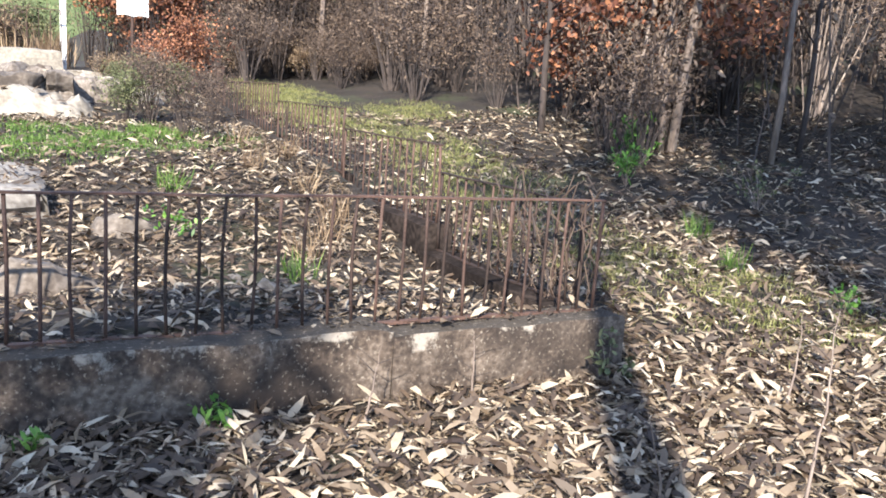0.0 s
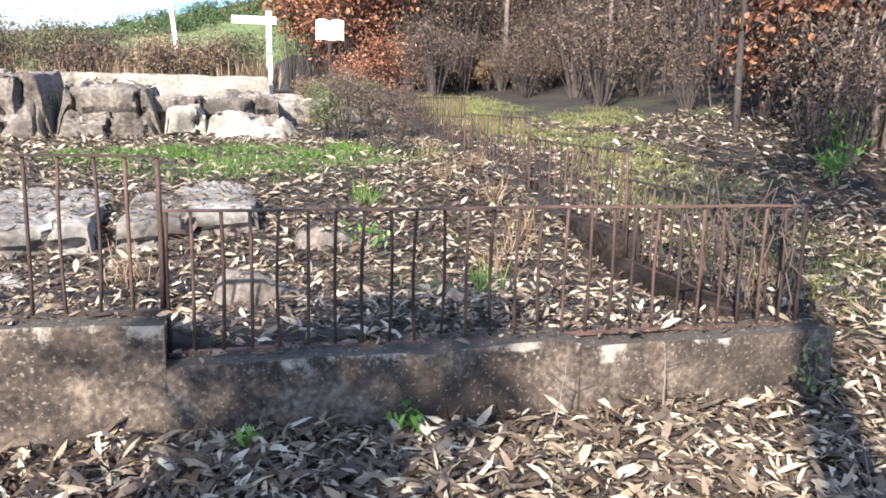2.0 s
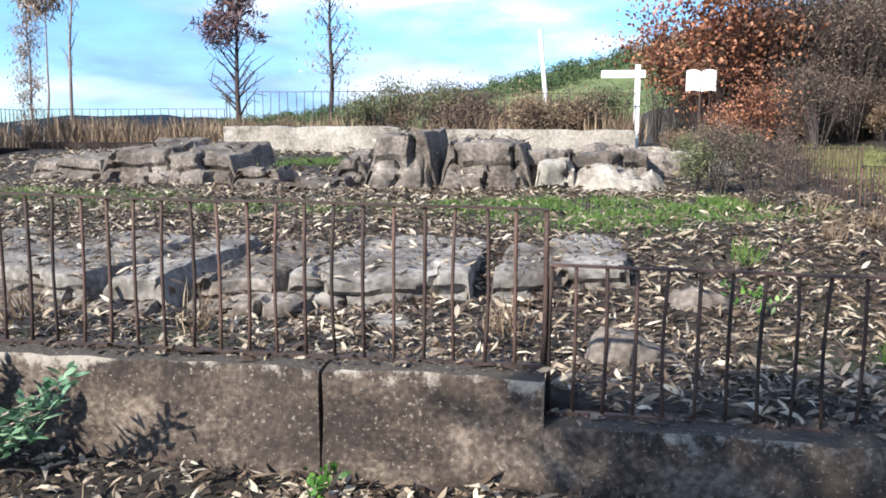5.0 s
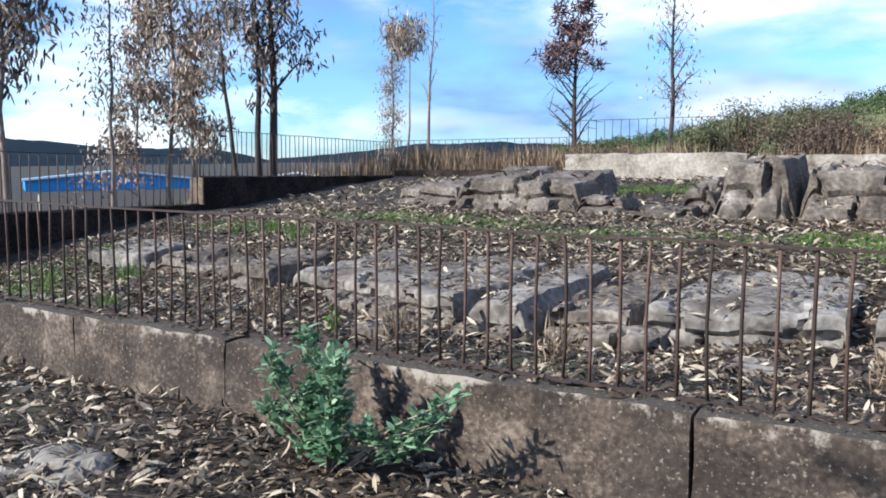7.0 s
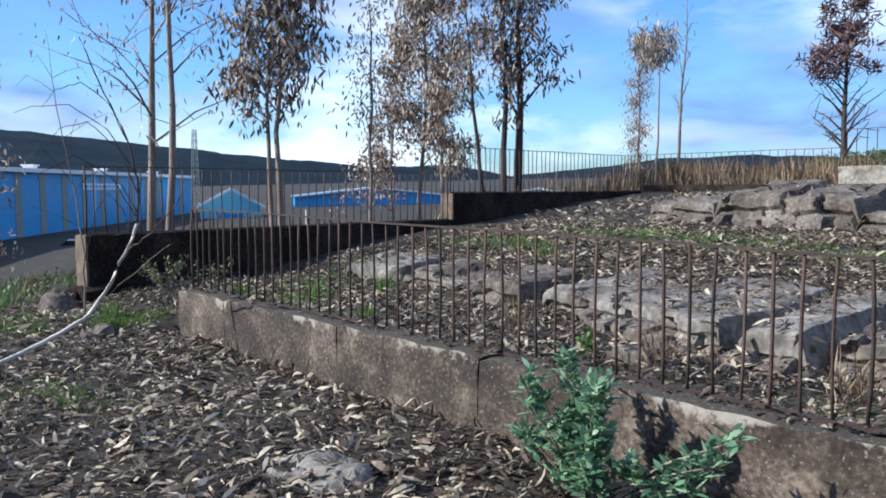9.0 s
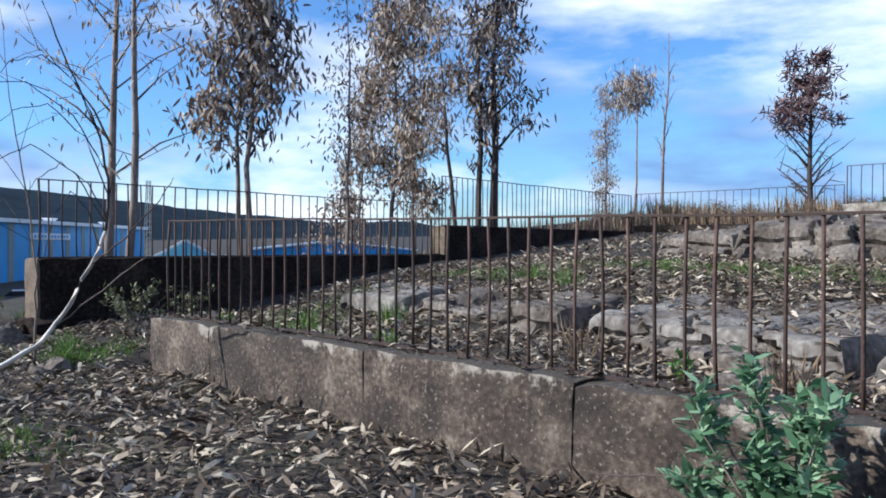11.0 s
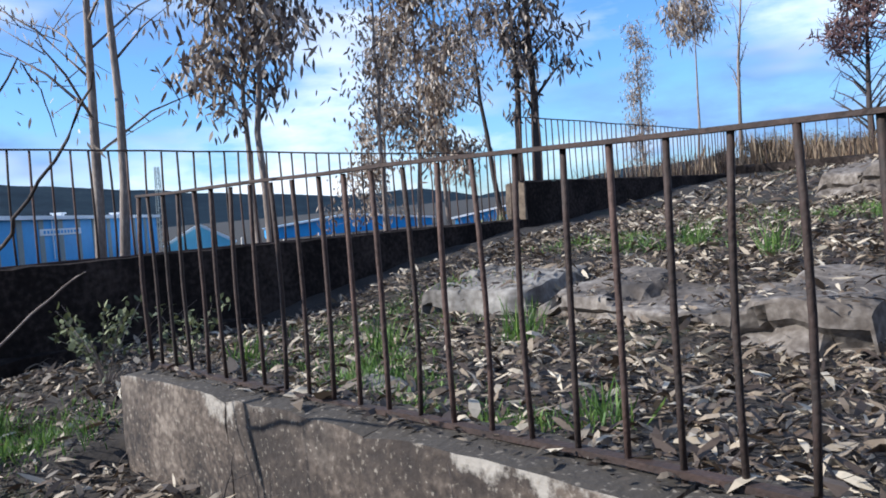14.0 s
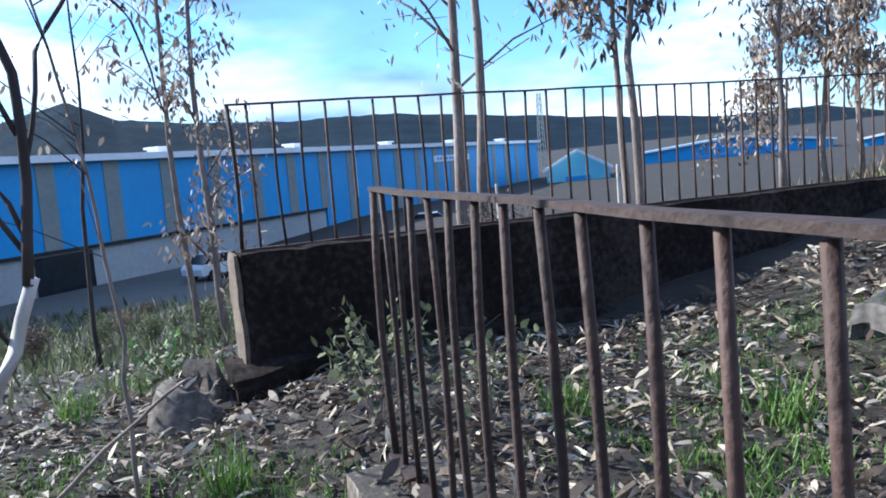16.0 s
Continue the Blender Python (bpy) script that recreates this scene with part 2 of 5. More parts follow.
HEATH = surface("green hillside", [(0.3, (0.05, 0.07, 0.03)), (0.5, (0.11, 0.14, 0.06)), (0.7, (0.19, 0.21, 0.10))], 0.06, 1.0, 0.0, 0.6)
BLUE = surface("blue sheet cladding", [(0.3, (0.022, 0.25, 0.58)), (0.7, (0.032, 0.32, 0.68))], 0.3, 0.5, 0.0, 3)
GREYPANEL = surface("translucent grey panel", [(0.3, (0.17, 0.20, 0.20)), (0.7, (0.26, 0.28, 0.27))], 0.3, 0.6, 0.0, 3)
ROOFWHITE = surface("white roof edge", [(0.3, (0.66, 0.68, 0.72)), (0.7, (0.82, 0.84, 0.86))], 0.5, 0.6, 0.0, 5)
TENTBLUE = surface("pale blue tent cloth", [(0.3, (0.20, 0.62, 0.86)), (0.7, (0.28, 0.70, 0.90))], 0.4, 0.5, 0.0, 4, through_light=0.5)
TENTWHITE = surface("white tent cloth", [(0.3, (0.72, 0.80, 0.84)), (0.7, (0.84, 0.88, 0.90))], 0.4, 0.5, 0.0, 4, through_light=0.3)
ROOFBLUE = surface("blue grey sheet roof", [(0.3, (0.26, 0.42, 0.56)), (0.7, (0.36, 0.52, 0.64))], 0.3, 0.5, 0.0, 3)
for dull in (HAZYFOREST, SHADEDWALL, HEATH):
    dull.node_tree.nodes["Principled BSDF"].inputs["Specular IOR Level"].default_value = 0.05
ASPHALT = surface("pale yard", [(0.3, (0.055, 0.056, 0.05)), (0.7, (0.11, 0.108, 0.098))], 0.15, 0.9, 0.0, 2)
BLOCKWALL = surface("grey block wall", [(0.3, (0.30, 0.31, 0.32)), (0.7, (0.44, 0.45, 0.45))], 0.3, 0.9, 0.0, 3)
CARPAINT = surface("pale car paint", [(0.3, (0.55, 0.57, 0.60)), (0.7, (0.72, 0.74, 0.76))], 2, 0.3, 0.0, 9, vary="object", amount=0.4)
DARKGLASS = surface("dark glass", [(0.3, (0.012, 0.014, 0.018)), (0.7, (0.03, 0.034, 0.04))], 2, 0.15, 0.0, 9)


# ---- building helpers ----
class Build:
    """Collects points and faces for one mesh."""

    def __init__(self):
        self.v, self.f = [], []

    def add(self, pts, faces):
        k = len(self.v)
        self.v.extend([tuple(p) for p in pts])
        self.f.extend([tuple(i + k for i in q) for q in faces])
        return self

    def box(self, x0, x1, y0, y1, z0, z1):
        p = [(x, y, z) for z in (z0, z1) for y in (y0, y1) for x in (x0, x1)]
        return self.add(p, [(0, 2, 3, 1), (4, 5, 7, 6), (0, 1, 5, 4), (2, 6, 7, 3), (0, 4, 6, 2), (1, 3, 7, 5)])

    def tube(self, pts, radii, sides=6):
        pts = [Vector(p) for p in pts]
        k, n = len(self.v), len(pts)
        for i, p in enumerate(pts):
            d = (pts[min(i + 1, n - 1)] - pts[max(i - 1, 0)]).normalized()
            a = d.orthogonal().normalized() if abs(d.z) < 0.9 else d.cross(Vector((0, 1, 0))).normalized()
            b = d.cross(a)
            r = radii[i] if hasattr(radii, "__len__") else radii
            for s in range(sides):
                w = 2 * math.pi * s / sides
                self.v.append(tuple(p + a * (math.cos(w) * r) + b * (math.sin(w) * r)))
        for i in range(n - 1):
            for s in range(sides):
                t = (s + 1) % sides
                self.f.append((k + i * sides + s, k + i * sides + t, k + (i + 1) * sides + t, k + (i + 1) * sides + s))
        self.f.append(tuple(k + s for s in reversed(range(sides))))
        self.f.append(tuple(k + (n - 1) * sides + s for s in range(sides)))
        return self

    def leaves(self, c, d, side, length, width, bend):
        """Many leaves at once: bases c, ways d, sideways vectors, sizes and droop."""
        k = len(self.v)
        up = np.cross(side, d)
        L, W, B = length[:, None], width[:, None], bend[:, None]
        p1, p2 = c + d * L * 0.33 + up * B * 0.6, c + d * L * 0.68 + up * B * 0.7
        pts = np.stack([c, p1 - side * W * 0.5, p1 + side * W * 0.5, p2 - side * W * 0.42, p2 + side * W * 0.42, c + d * L], 1).reshape(-1, 3)
        self.v.extend(map(tuple, pts.tolist()))
        for i in range(len(c)):
            a = k + 6 * i
            self.f.extend(((a, a + 2, a + 1), (a + 1, a + 2, a + 4, a + 3), (a + 3, a + 4, a + 5)))
        return self

    def mesh(self, name, material, smooth=False):
        me = bpy.data.meshes.new(name)
        me.from_pydata(self.v, [], self.f)
        me.materials.append(material)
        if smooth:
            me.polygons.foreach_set("use_smooth", [True] * len(me.polygons))
        me.update()
        return me


def part(name, b, material, parent=None, label="", smooth=False):
    ob = new(name, b if isinstance(b, bpy.types.Mesh) else b.mesh(name, material, smooth))
    if parent is not None:
        ob.parent = parent
    return tagged(ob, label)


def empty(name, label, category, group="", at=(0, 0, 0), turn=0.0):
    ob = new(name)
    ob.matrix_world = pose(*at, 0, 0, turn)
    return tagged(ob, label, category, group)


def unit(v):
    return v / np.maximum(np.linalg.norm(v, axis=1, keepdims=True), 1e-9)


def fbm(x, y, z=0.0, octaves=4):
    return noise.fractal(Vector((x, y, z)), 0.9, 2.0, octaves)


def smooth(a, b, v):
    t = min(max((v - a) / (b - a), 0), 1)
    return t * t * (3 - 2 * t)


# ---- lie of the land ----
def left_wall(y):
    return -10.70 - 0.103 * (y - 3.63)


def inside(x, y):
    z = float(np.interp(y, [4, 5.2, 6.0, 6.6, 7.4, 9, 11.7, 15, 18, 24], [1.31, 1.27, 1.28, 1.36, 1.52, 1.72, 1.88, 2.2, 2.42, 2.55]))
    z -= 0.08 * smooth(0.1, 1.2, x) * (1 - smooth(4.5, 10, y))
    z -= 0.14 * smooth(2.0, 3.8, x) * (1 - smooth(5.2, 9, y))
    z -= 0.06 * smooth(-6.5, -8.5, x) * (1 - smooth(7, 11, y))
    return z


def path_side(y):
    return float(np.interp(y, [-30, 0, 3.7, 6, 8.6, 11, 15, 18, 40], [0.7, 0.82, 0.92, 1.16, 1.52, 1.82, 2.2, 2.45, 4.5]))


def land(x, y):
    in_yard = left_wall(y) < x < 4.2 and 3.92 < y < 18.1
    front = float(np.interp(x, [-10, -4, 0.5, 4], [1.0, 0.95, 0.90, 0.80])) + 0.03 * smooth(3, 0, y)
    if in_yard and (x > -8.3 or y > 4.6):
        z = inside(x, y)
    elif x >= 4.2:
        z = path_side(y)
        if y < 4.5:
            z = max(z - 0.12 * (1 - smooth(4.2, 6.0, x)) * smooth(4.5, 3.0, y), 0.78)
    elif y >= 18.1:
        z = 2.45 + 0.02 * (y - 18) + 0.05 * max(x, 0)
    else:
        z = front
        if x < -8.3 and y > 3:
            z = front + (inside(x, max(y, 4.0)) - front) * smooth(3.0, 4.8, y)
    bank = 0.12 * max(x - 7.5, 0) + 0.16 * max(x - 12, 0)
    z += min(bank, 9)
    drop = left_wall(min(max(y, 3.0), 30)) - 0.3 - x
    if drop > 0:
        z -= float(np.interp(drop, [0, 3, 8, 20, 35, 60], [0.0, 0.35, 1.5, 3.4, 4.5, 4.6]))
    near = 1 - smooth(25, 60, math.hypot(x, y - 6))
    return z + near * (0.045 * fbm(x * 1.3, y * 1.3) + 0.012 * fbm(x * 6, y * 6, 3))


def axis(lo, hi, fine0, fine1, step):
    core = np.arange(fine0, fine1, step)
    grow = [step * 1.28 ** k for k in range(1, 60)]
    up, down = fine1 + np.cumsum(grow), fine0 - np.cumsum(grow)
    return np.concatenate([[lo], down[down > lo][::-1], core, up[up < hi], [hi]])


def make_ground():
    xs, ys = axis(-3500, 900, -17, 14, 0.14), axis(-900, 3500, -3, 21, 0.14)
    pts = [(x, y, land(float(x), float(y))) for y in ys for x in xs]
    w = len(xs)
    faces = [(j * w + i, j * w + i + 1, (j + 1) * w + i + 1, (j + 1) * w + i) for j in range(len(ys) - 1) for i in range(w - 1)]
    part("ground", Build().add(pts, faces), SOIL, smooth=True)
    tagged(bpy.data.objects["ground"], "dark bare soil under leaf litter with worn grass", "ground", kind="structure")


make_ground()


# ---- walls of the enclosure ----
def rough_wall(x0, x1, y0, y1, z0, z1, seed, step=0.11, rough=0.016, worn=0.03):
    """A block with uneven faces and a worn upper edge."""
    b = Build()
    bm = bmesh.new()
    nx, ny, nz = max(1, round((x1 - x0) / step)), max(1, round((y1 - y0) / step)), max(1, round((z1 - z0) / step))
    cells = {}

    def vert(i, j, k):
        if (i, j, k) not in cells:
            x, y, z = x0 + (x1 - x0) * i / nx, y0 + (y1 - y0) * j / ny, z0 + (z1 - z0) * k / nz
            n = noise.noise_vector(Vector((x * 2.3 + seed, y * 2.3, z * 2.3))) * rough + noise.noise_vector(Vector((x * 9 + seed, y * 9, z * 9))) * rough * 0.5
            if k == nz:
                n.z = -abs(n.z) - worn * max(0, fbm(x * 1.7 + seed, y * 1.7, 5)) * 0.7
                if j in (0, ny):
                    n.z -= 0.004 + worn * abs(fbm(x * 3 + seed, j, 9)) * 0.8
                    n.y += (0.006 if j == 0 else -0.006)
                if i in (0, nx):
                    n.z -= 0.015
            cells[i, j, k] = bm.verts.new((x + n.x, y + n.y, z + n.z))
        return cells[i, j, k]

    for i in range(nx):
        for j in range(ny):
            bm.faces.new([vert(i, j, nz), vert(i + 1, j, nz), vert(i + 1, j + 1, nz), vert(i, j + 1, nz)])
    for i in range(nx):
        for k in range(nz):
            bm.faces.new([vert(i, 0, k), vert(i + 1, 0, k), vert(i + 1, 0, k + 1), vert(i, 0, k + 1)])
            bm.faces.new([vert(i + 1, ny, k), vert(i, ny, k), vert(i, ny, k + 1), vert(i + 1, ny, k + 1)])
    for j in range(ny):
        for k in range(nz):
            bm.faces.new([vert(0, j + 1, k), vert(0, j, k), vert(0, j, k + 1), vert(0, j + 1, k + 1)])
            bm.faces.new([vert(nx, j, k), vert(nx, j + 1, k), vert(nx, j + 1, k + 1), vert(nx, j, k + 1)])
    me = bpy.data.meshes.new("wall")
    bm.to_mesh(me)
    bm.free()
    me.polygons.foreach_set("use_smooth", [True] * len(me.polygons))
    me.set_sharp_from_angle(angle=radians(48))
    return me


def wall(name, me, material, label):
    me.materials.append(material)
    return tagged(new(name, me), label, "wall", kind="structure")


# front wall: lengths of poured concrete that meet at open joints
FRONT = [(-8.2, -7.139), (-7.129, -6.25), (-6.242, -5.159), (-5.151, -3.516), (-3.508, -0.464), (-0.452, 0.60)]
for k, (a, b) in enumerate(FRONT):
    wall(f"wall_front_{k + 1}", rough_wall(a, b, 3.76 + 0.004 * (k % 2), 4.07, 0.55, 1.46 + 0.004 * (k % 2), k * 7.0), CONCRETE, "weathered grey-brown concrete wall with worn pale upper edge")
for k, (a, b) in enumerate([(0.606, 2.745), (2.75, 4.38)]):
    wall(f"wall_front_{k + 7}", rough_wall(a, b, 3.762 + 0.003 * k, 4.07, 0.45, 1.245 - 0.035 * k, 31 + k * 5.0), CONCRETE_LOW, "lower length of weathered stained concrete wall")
# right wall, stepping up the slope
RIGHT = [(4.075, 6.1, 1.19, 1.87), (6.1, 8.42, 1.42, 2.10), (8.42, 10.95, 1.62, 2.32), (10.95, 14.2, 1.85, 2.55), (14.2, 18.0, 2.08, 2.79)]
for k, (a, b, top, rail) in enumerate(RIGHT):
    wall(f"wall_right_{k + 1}", rough_wall(4.06, 4.36, a, b - 0.004, 0.5, top, 60 + k * 3.0, 0.13), SHADEDWALL, "dark stepped concrete wall up the slope")
# back wall
BACK = [(-12.3, -7.33, 2.62), (-7.326, -3.2, 3.0), (-3.196, 1.95, 2.94), (1.955, 4.05, 2.58)]
for k, (a, b, top) in enumerate(BACK):
    wall(f"wall_back_{k + 1}", rough_wall(a, b, 18.0, 18.3, 1.6, top, 90 + k * 3.0, 0.16, 0.03, 0.08), MORTAR if k else SHADEDWALL, "crumbling pale rendered wall at the top of the yard")


# left wall, slightly askew
LEFT_FRAME = Matrix.Translation((-10.70, 3.63, 0)) @ Matrix.Rotation(math.atan(0.103), 4, "Z")


def askew(ob):
    ob.matrix_world = LEFT_FRAME
    return ob


LEFT = [(0.0, 7.05, 1.95), (7.054, 14.4, 2.46)]
for k, (a, b, top) in enumerate(LEFT):
    askew(wall(f"wall_left_{k + 1}", rough_wall(-0.30, 0.0, a, b, 0.2, top, 120 + k * 3.0, 0.13, 0.02), SHADEDWALL, "tall rendered wall with lichen, shade put into its colour"))
# thin lighter slabs paint the sunlit ends onto the dark wall
askew(wall("wall_left_end", rough_wall(-0.30, 0.004, -0.035, -0.004, 1.25, 1.95, 140, 0.08, 0.02), LITRENDER, "broken lit end of the dark wall"))
askew(wall("wall_left_step", rough_wall(-0.30, 0.004, 7.015, 7.05, 1.93, 2.45, 145, 0.08, 0.02), LITRENDER, "broken brown lit end of the higher wall"))
askew(wall("wall_left_footing", rough_wall(-0.40, 0.16, -0.12, 6.0, 0.2, 1.30, 150, 0.16, 0.05, 0.10), SHADEDWALL, "rough stone footing under the dark wall"))


# ---- railings ----
def bar_mesh(height, radius, seed):
    rnd = random.Random(seed)
    pts, z = [], 0.0
    bx, by = rnd.uniform(-0.012, 0.012), rnd.uniform(-0.012, 0.012)
    for k in range(5):
        s = k / 4
        pts.append((bx * math.sin(math.pi * s), by * math.sin(math.pi * s), height * s))
    me = Build().tube(pts, radius, 6).mesh("bar", RUST, True)
    return me


BARS = {}


def railing(label, origin, turn, length, height, spacing=0.145, radius=0.0095, rise=0.0, widen=0.0):
    """A run of railing along its own x axis: flat top and foot rails with round bars between."""
    root = empty("iron_railing", label, "railing", "railings of the enclosure", origin, turn)
    rnd = random.Random(int(length * 1000 + origin[0] * 77))

    def flat(name, z0, z1, w):
        b, n = Build(), max(4, int(length / 0.4))
        ps, q = [], []
        for i in range(n + 1):
            x, dz, dy = length * i / n, rnd.uniform(-0.006, 0.006) if 0 < i < n else 0, rnd.uniform(-0.004, 0.004)
            dz += rise * (1 - x / length) * (z0 > 0.3)
            ps += [(x, -w + dy, z0 + dz), (x, w + dy, z0 + dz), (x, w + dy, z1 + dz), (x, -w + dy, z1 + dz)]
        for i in range(n):
            a = 4 * i
            q += [(a + j, a + 4 + j, a + 4 + (j + 1) % 4, a + (j + 1) % 4) for j in range(4)]
        q += [(0, 1, 2, 3), (4 * n + 3, 4 * n + 2, 4 * n + 1, 4 * n)]
        part(name, b.add(ps, q), RUST, root)

    flat("top_rail", height - 0.012, height, 0.018)
    flat("foot_rail", 0.012, 0.03, 0.02)
    key = round(height, 2), radius
    if key not in BARS:
        BARS[key] = [bar_mesh(height - 0.012, radius, s) for s in range(5)]
    at = [length - i * spacing - widen * i * i for i in range(int(length / spacing) + 1)]
    at = [x for x in at if x > 0.06] + [0.0]
    for i, x in enumerate(at):
        end = i in (0, len(at) - 1)
        ob = part("post" if end else "bar", BARS[key][(i * 7 + 3) % 5], RUST, root)
        x = min(max(x, 0.012), length - 0.012)
        s = 1.35 if end else 1.0
        ob.matrix_local = Matrix.Translation((x, 0, 0)) @ Matrix.Rotation(rnd.uniform(0, 6), 4, "Z") @ Matrix.Rotation(rnd.uniform(-0.012, 0.012), 4, "X") @ Matrix.Diagonal((s, s, 1 + rise * (1 - x / length) / height, 1))
    return root


railing("rusty iron bar railing on the front wall", (-8.2, 3.93, 1.445), 0, 8.803, 0.774, 0.147, rise=0.105, widen=0.000143)
low_rail = railing("rusty iron bar railing on the lower front wall", (0.61, 3.93, 1.222), 0, 3.63, 0.74, 0.1404)
low_rail.matrix_world = low_rail.matrix_world @ Matrix.Rotation(radians(0.6), 4, "Y")
for a, b, top, rail in RIGHT:
    railing("dark rusty railing stepping up the slope", (4.21, a + 0.02, top - 0.03), 90, b - a - 0.04, rail - top + 0.03, 0.145, 0.0095)
for a, b, top in LEFT:
    p = LEFT_FRAME @ Vector((-0.12, a + 0.02, top - 0.03))
    railing("dark iron railing on the tall wall", p, 90 + math.degrees(math.atan(0.103)), b - a - 0.04, 0.91, 0.16, 0.0095)
for a, b, top in BACK[:3]:
    railing("thin railing along the back wall", (a + 0.02, 18.15, top - 0.09), 0, b - a - 0.04, 0.86, 0.2, 0.008)


# ---- rock outcrops ----
def outcrop(label, cx, cy, sx, sy, base, top, seed, material=ROCK, cell=0.055, crack=0.9, name="rock_outcrop", turn=0.0, flat=0.35, rugged=0.3):
    """A weathered rock: an uneven dome cut by cracks into blocks, with ledges."""
    nx, ny = max(8, int(2 * sx / cell)), max(8, int(2 * sy / cell))
    pts, faces = [], []
    for j in range(ny + 1):
        for i in range(nx + 1):
            u, v = 2 * i / nx - 1, 2 * j / ny - 1
            x, y = u * sx, v * sy
            edge = max(abs(u), abs(v)) * 0.55 + math.hypot(u, v) * 0.45 + 0.28 * fbm(x * 0.9 + seed, y * 0.9, 1)
            lift = 1 - smooth(max(flat, 0.5), 0.98, edge + 0.10 * noise.cell(Vector((x * 2.2, y * 2.2, seed))))
            cells = noise.voronoi(Vector((x * crack + seed + 0.25 * fbm(x * 2, y * 2, seed), y * crack * 1.3, seed)))[0]
            gap = smooth(0, 0.17, cells[1] - cells[0])
            tilt = noise.cell(Vector((x * crack * 0.8 + seed, y * crack, seed)))
            slope = noise.cell_vector(Vector((x * crack * 0.8 + seed, y * crack, seed)))
            z = lift * (top - base) * (0.80 + rugged * fbm(x * 1.1 + seed, y * 1.1, 7) + 0.17 * tilt - 0.06 * slope.x)
            z -= (1 - gap) * 0.24 * lift * min(0.8, (top - base) * 2.2)
            z += 0.025 * fbm(x * 5, y * 5, seed) + 0.012 * fbm(x * 14, y * 14, seed)
            pts.append((x, y, base - 0.16 + z + 0.16 * lift))
    w = nx + 1
    faces = [(j * w + i, j * w + i + 1, (j + 1) * w + i + 1, (j + 1) * w + i) for j in range(ny) for i in range(nx)]
    ob = part(name, Build().add(pts, faces), material, smooth=True)
    ob.data.set_sharp_from_angle(angle=radians(52))
    ob.matrix_world = pose(cx, cy, 0, 0, 0, turn)
    return tagged(ob, label, "rock")


def ledge(label, x0, x1, front0, front1, depth, foot, top, seed, material=ROCK, rough=1.0, block=0.5, rise=0.08, course=0.5, ends=0.09, name="rock_outcrop"):
    """A shelf of bedrock: a sheer broken front in two courses of blocks, cracks between them, and a worn top running back."""
    n = max(10, int((x1 - x0) / 0.04))
    high = top - foot
    rows = [(0.0, -0.3), (0.0, 0.0)] + [(0.0, k / 9) for k in range(1, 9)] + [(0.012, 0.95), (0.05, 0.99)]
    m = max(8, int(depth / 0.07))
    rows += [(0.06 + (depth - 0.06) * k / m, 1.0 + rise / high * k / m) for k in range(1, m + 1)] + [(depth + 0.05, 0.2), (depth + 0.1, -0.6)]
    pts = []
    for i in range(n + 1):
        x = x0 + (x1 - x0) * i / n
        end = min(smooth(0, ends, x - x0), smooth(0, ends, x1 - x))
        yf = front0 + (front1 - front0) * i / n + 0.10 * rough * fbm(x * 1.1 + seed, seed)
        for back, h in rows:
            low = h < course and back < 0.02
            u = (x + (seed if low else -seed)) / (block * (0.7 if low else 1.0)) + 0.35 * fbm(x * 1.5, h * 1.2 + back, seed)
            cell = math.floor(u)
            gap = min(u - cell, cell + 1 - u) * block
            one = noise.cell(Vector((cell + 0.5, 3.5 if low else 7.5, seed + 0.5)))
            two = noise.cell(Vector((cell + 0.5, 13.5 if low else 17.5, seed + 0.5)))
            crack = 1 - smooth(0.0, 0.035 * rough, gap)
            face = 1 - smooth(0.0, 0.3, back)
            dy = back - (0.13 * abs(one) * rough if low else -0.05 * one * rough) * (1 if back < 0.06 else face)
            dy += crack * 0.10 * rough * face + (0.05 * rough if abs(h - course) < 0.06 and back < 0.02 else 0)
            dz = (0.035 * two * rough + 0.05 * rough * fbm(x * 0.9, back * 0.9 + seed, 2)) * (h > 0.5) - crack * 0.06 * rough * (h > 0.9)
            z = foot + high * h + dz
            z = foot - 0.3 + (z - foot + 0.3) * (0.12 + 0.88 * end) if h > 0 else z
            k = 0.028 * rough
            v = noise.noise_vector(Vector((x * 4, (yf + dy) * 4, z * 5 + seed))) * k + noise.noise_vector(Vector((x * 13, (yf + dy) * 13, z * 13))) * k * 0.4
            pts.append((x + v.x, yf + dy + v.y, z + v.z * 0.8))
    w = len(rows)
    faces = [(i * w + q, (i + 1) * w + q, (i + 1) * w + q + 1, i * w + q + 1) for i in range(n) for q in range(w - 1)]
    ob = part(name, Build().add(pts, faces), material, smooth=True)
    ob.data.set_sharp_from_angle(angle=radians(38))
    return tagged(ob, label, "rock")


def rock_block(label, cx, cy, sx, sy, z0, z1, seed, turn, material=ROCK):
    """A squared block of rock with rough upright faces."""
    me = rough_wall(-sx, sx, -sy, sy, z0, z1, seed, 0.05, 0.06, 0.09)
    me.materials.append(material)
    ob = new("rock_block", me)
    ob.matrix_world = pose(cx, cy, 0, 0, 0, turn)
    return tagged(ob, label, "rock", "squared rocks of the ledge")


ledge("squared brown bedrock block with a sheer end", -6.35, -5.50, 6.25, 6.35, 1.0, 1.16, 1.52, 17, block=0.8)
ledge("low brown bedrock behind the grass", -8.0, -6.3, 6.7, 6.5, 0.8, 1.2, 1.46, 18, block=0.6)
ledge("long bedrock shelf with a flat grey top", -5.38, -2.86, 6.45, 5.75, 1.9, 1.2, 1.54, 7, PALE_ROCK, block=0.62, ends=0.14)
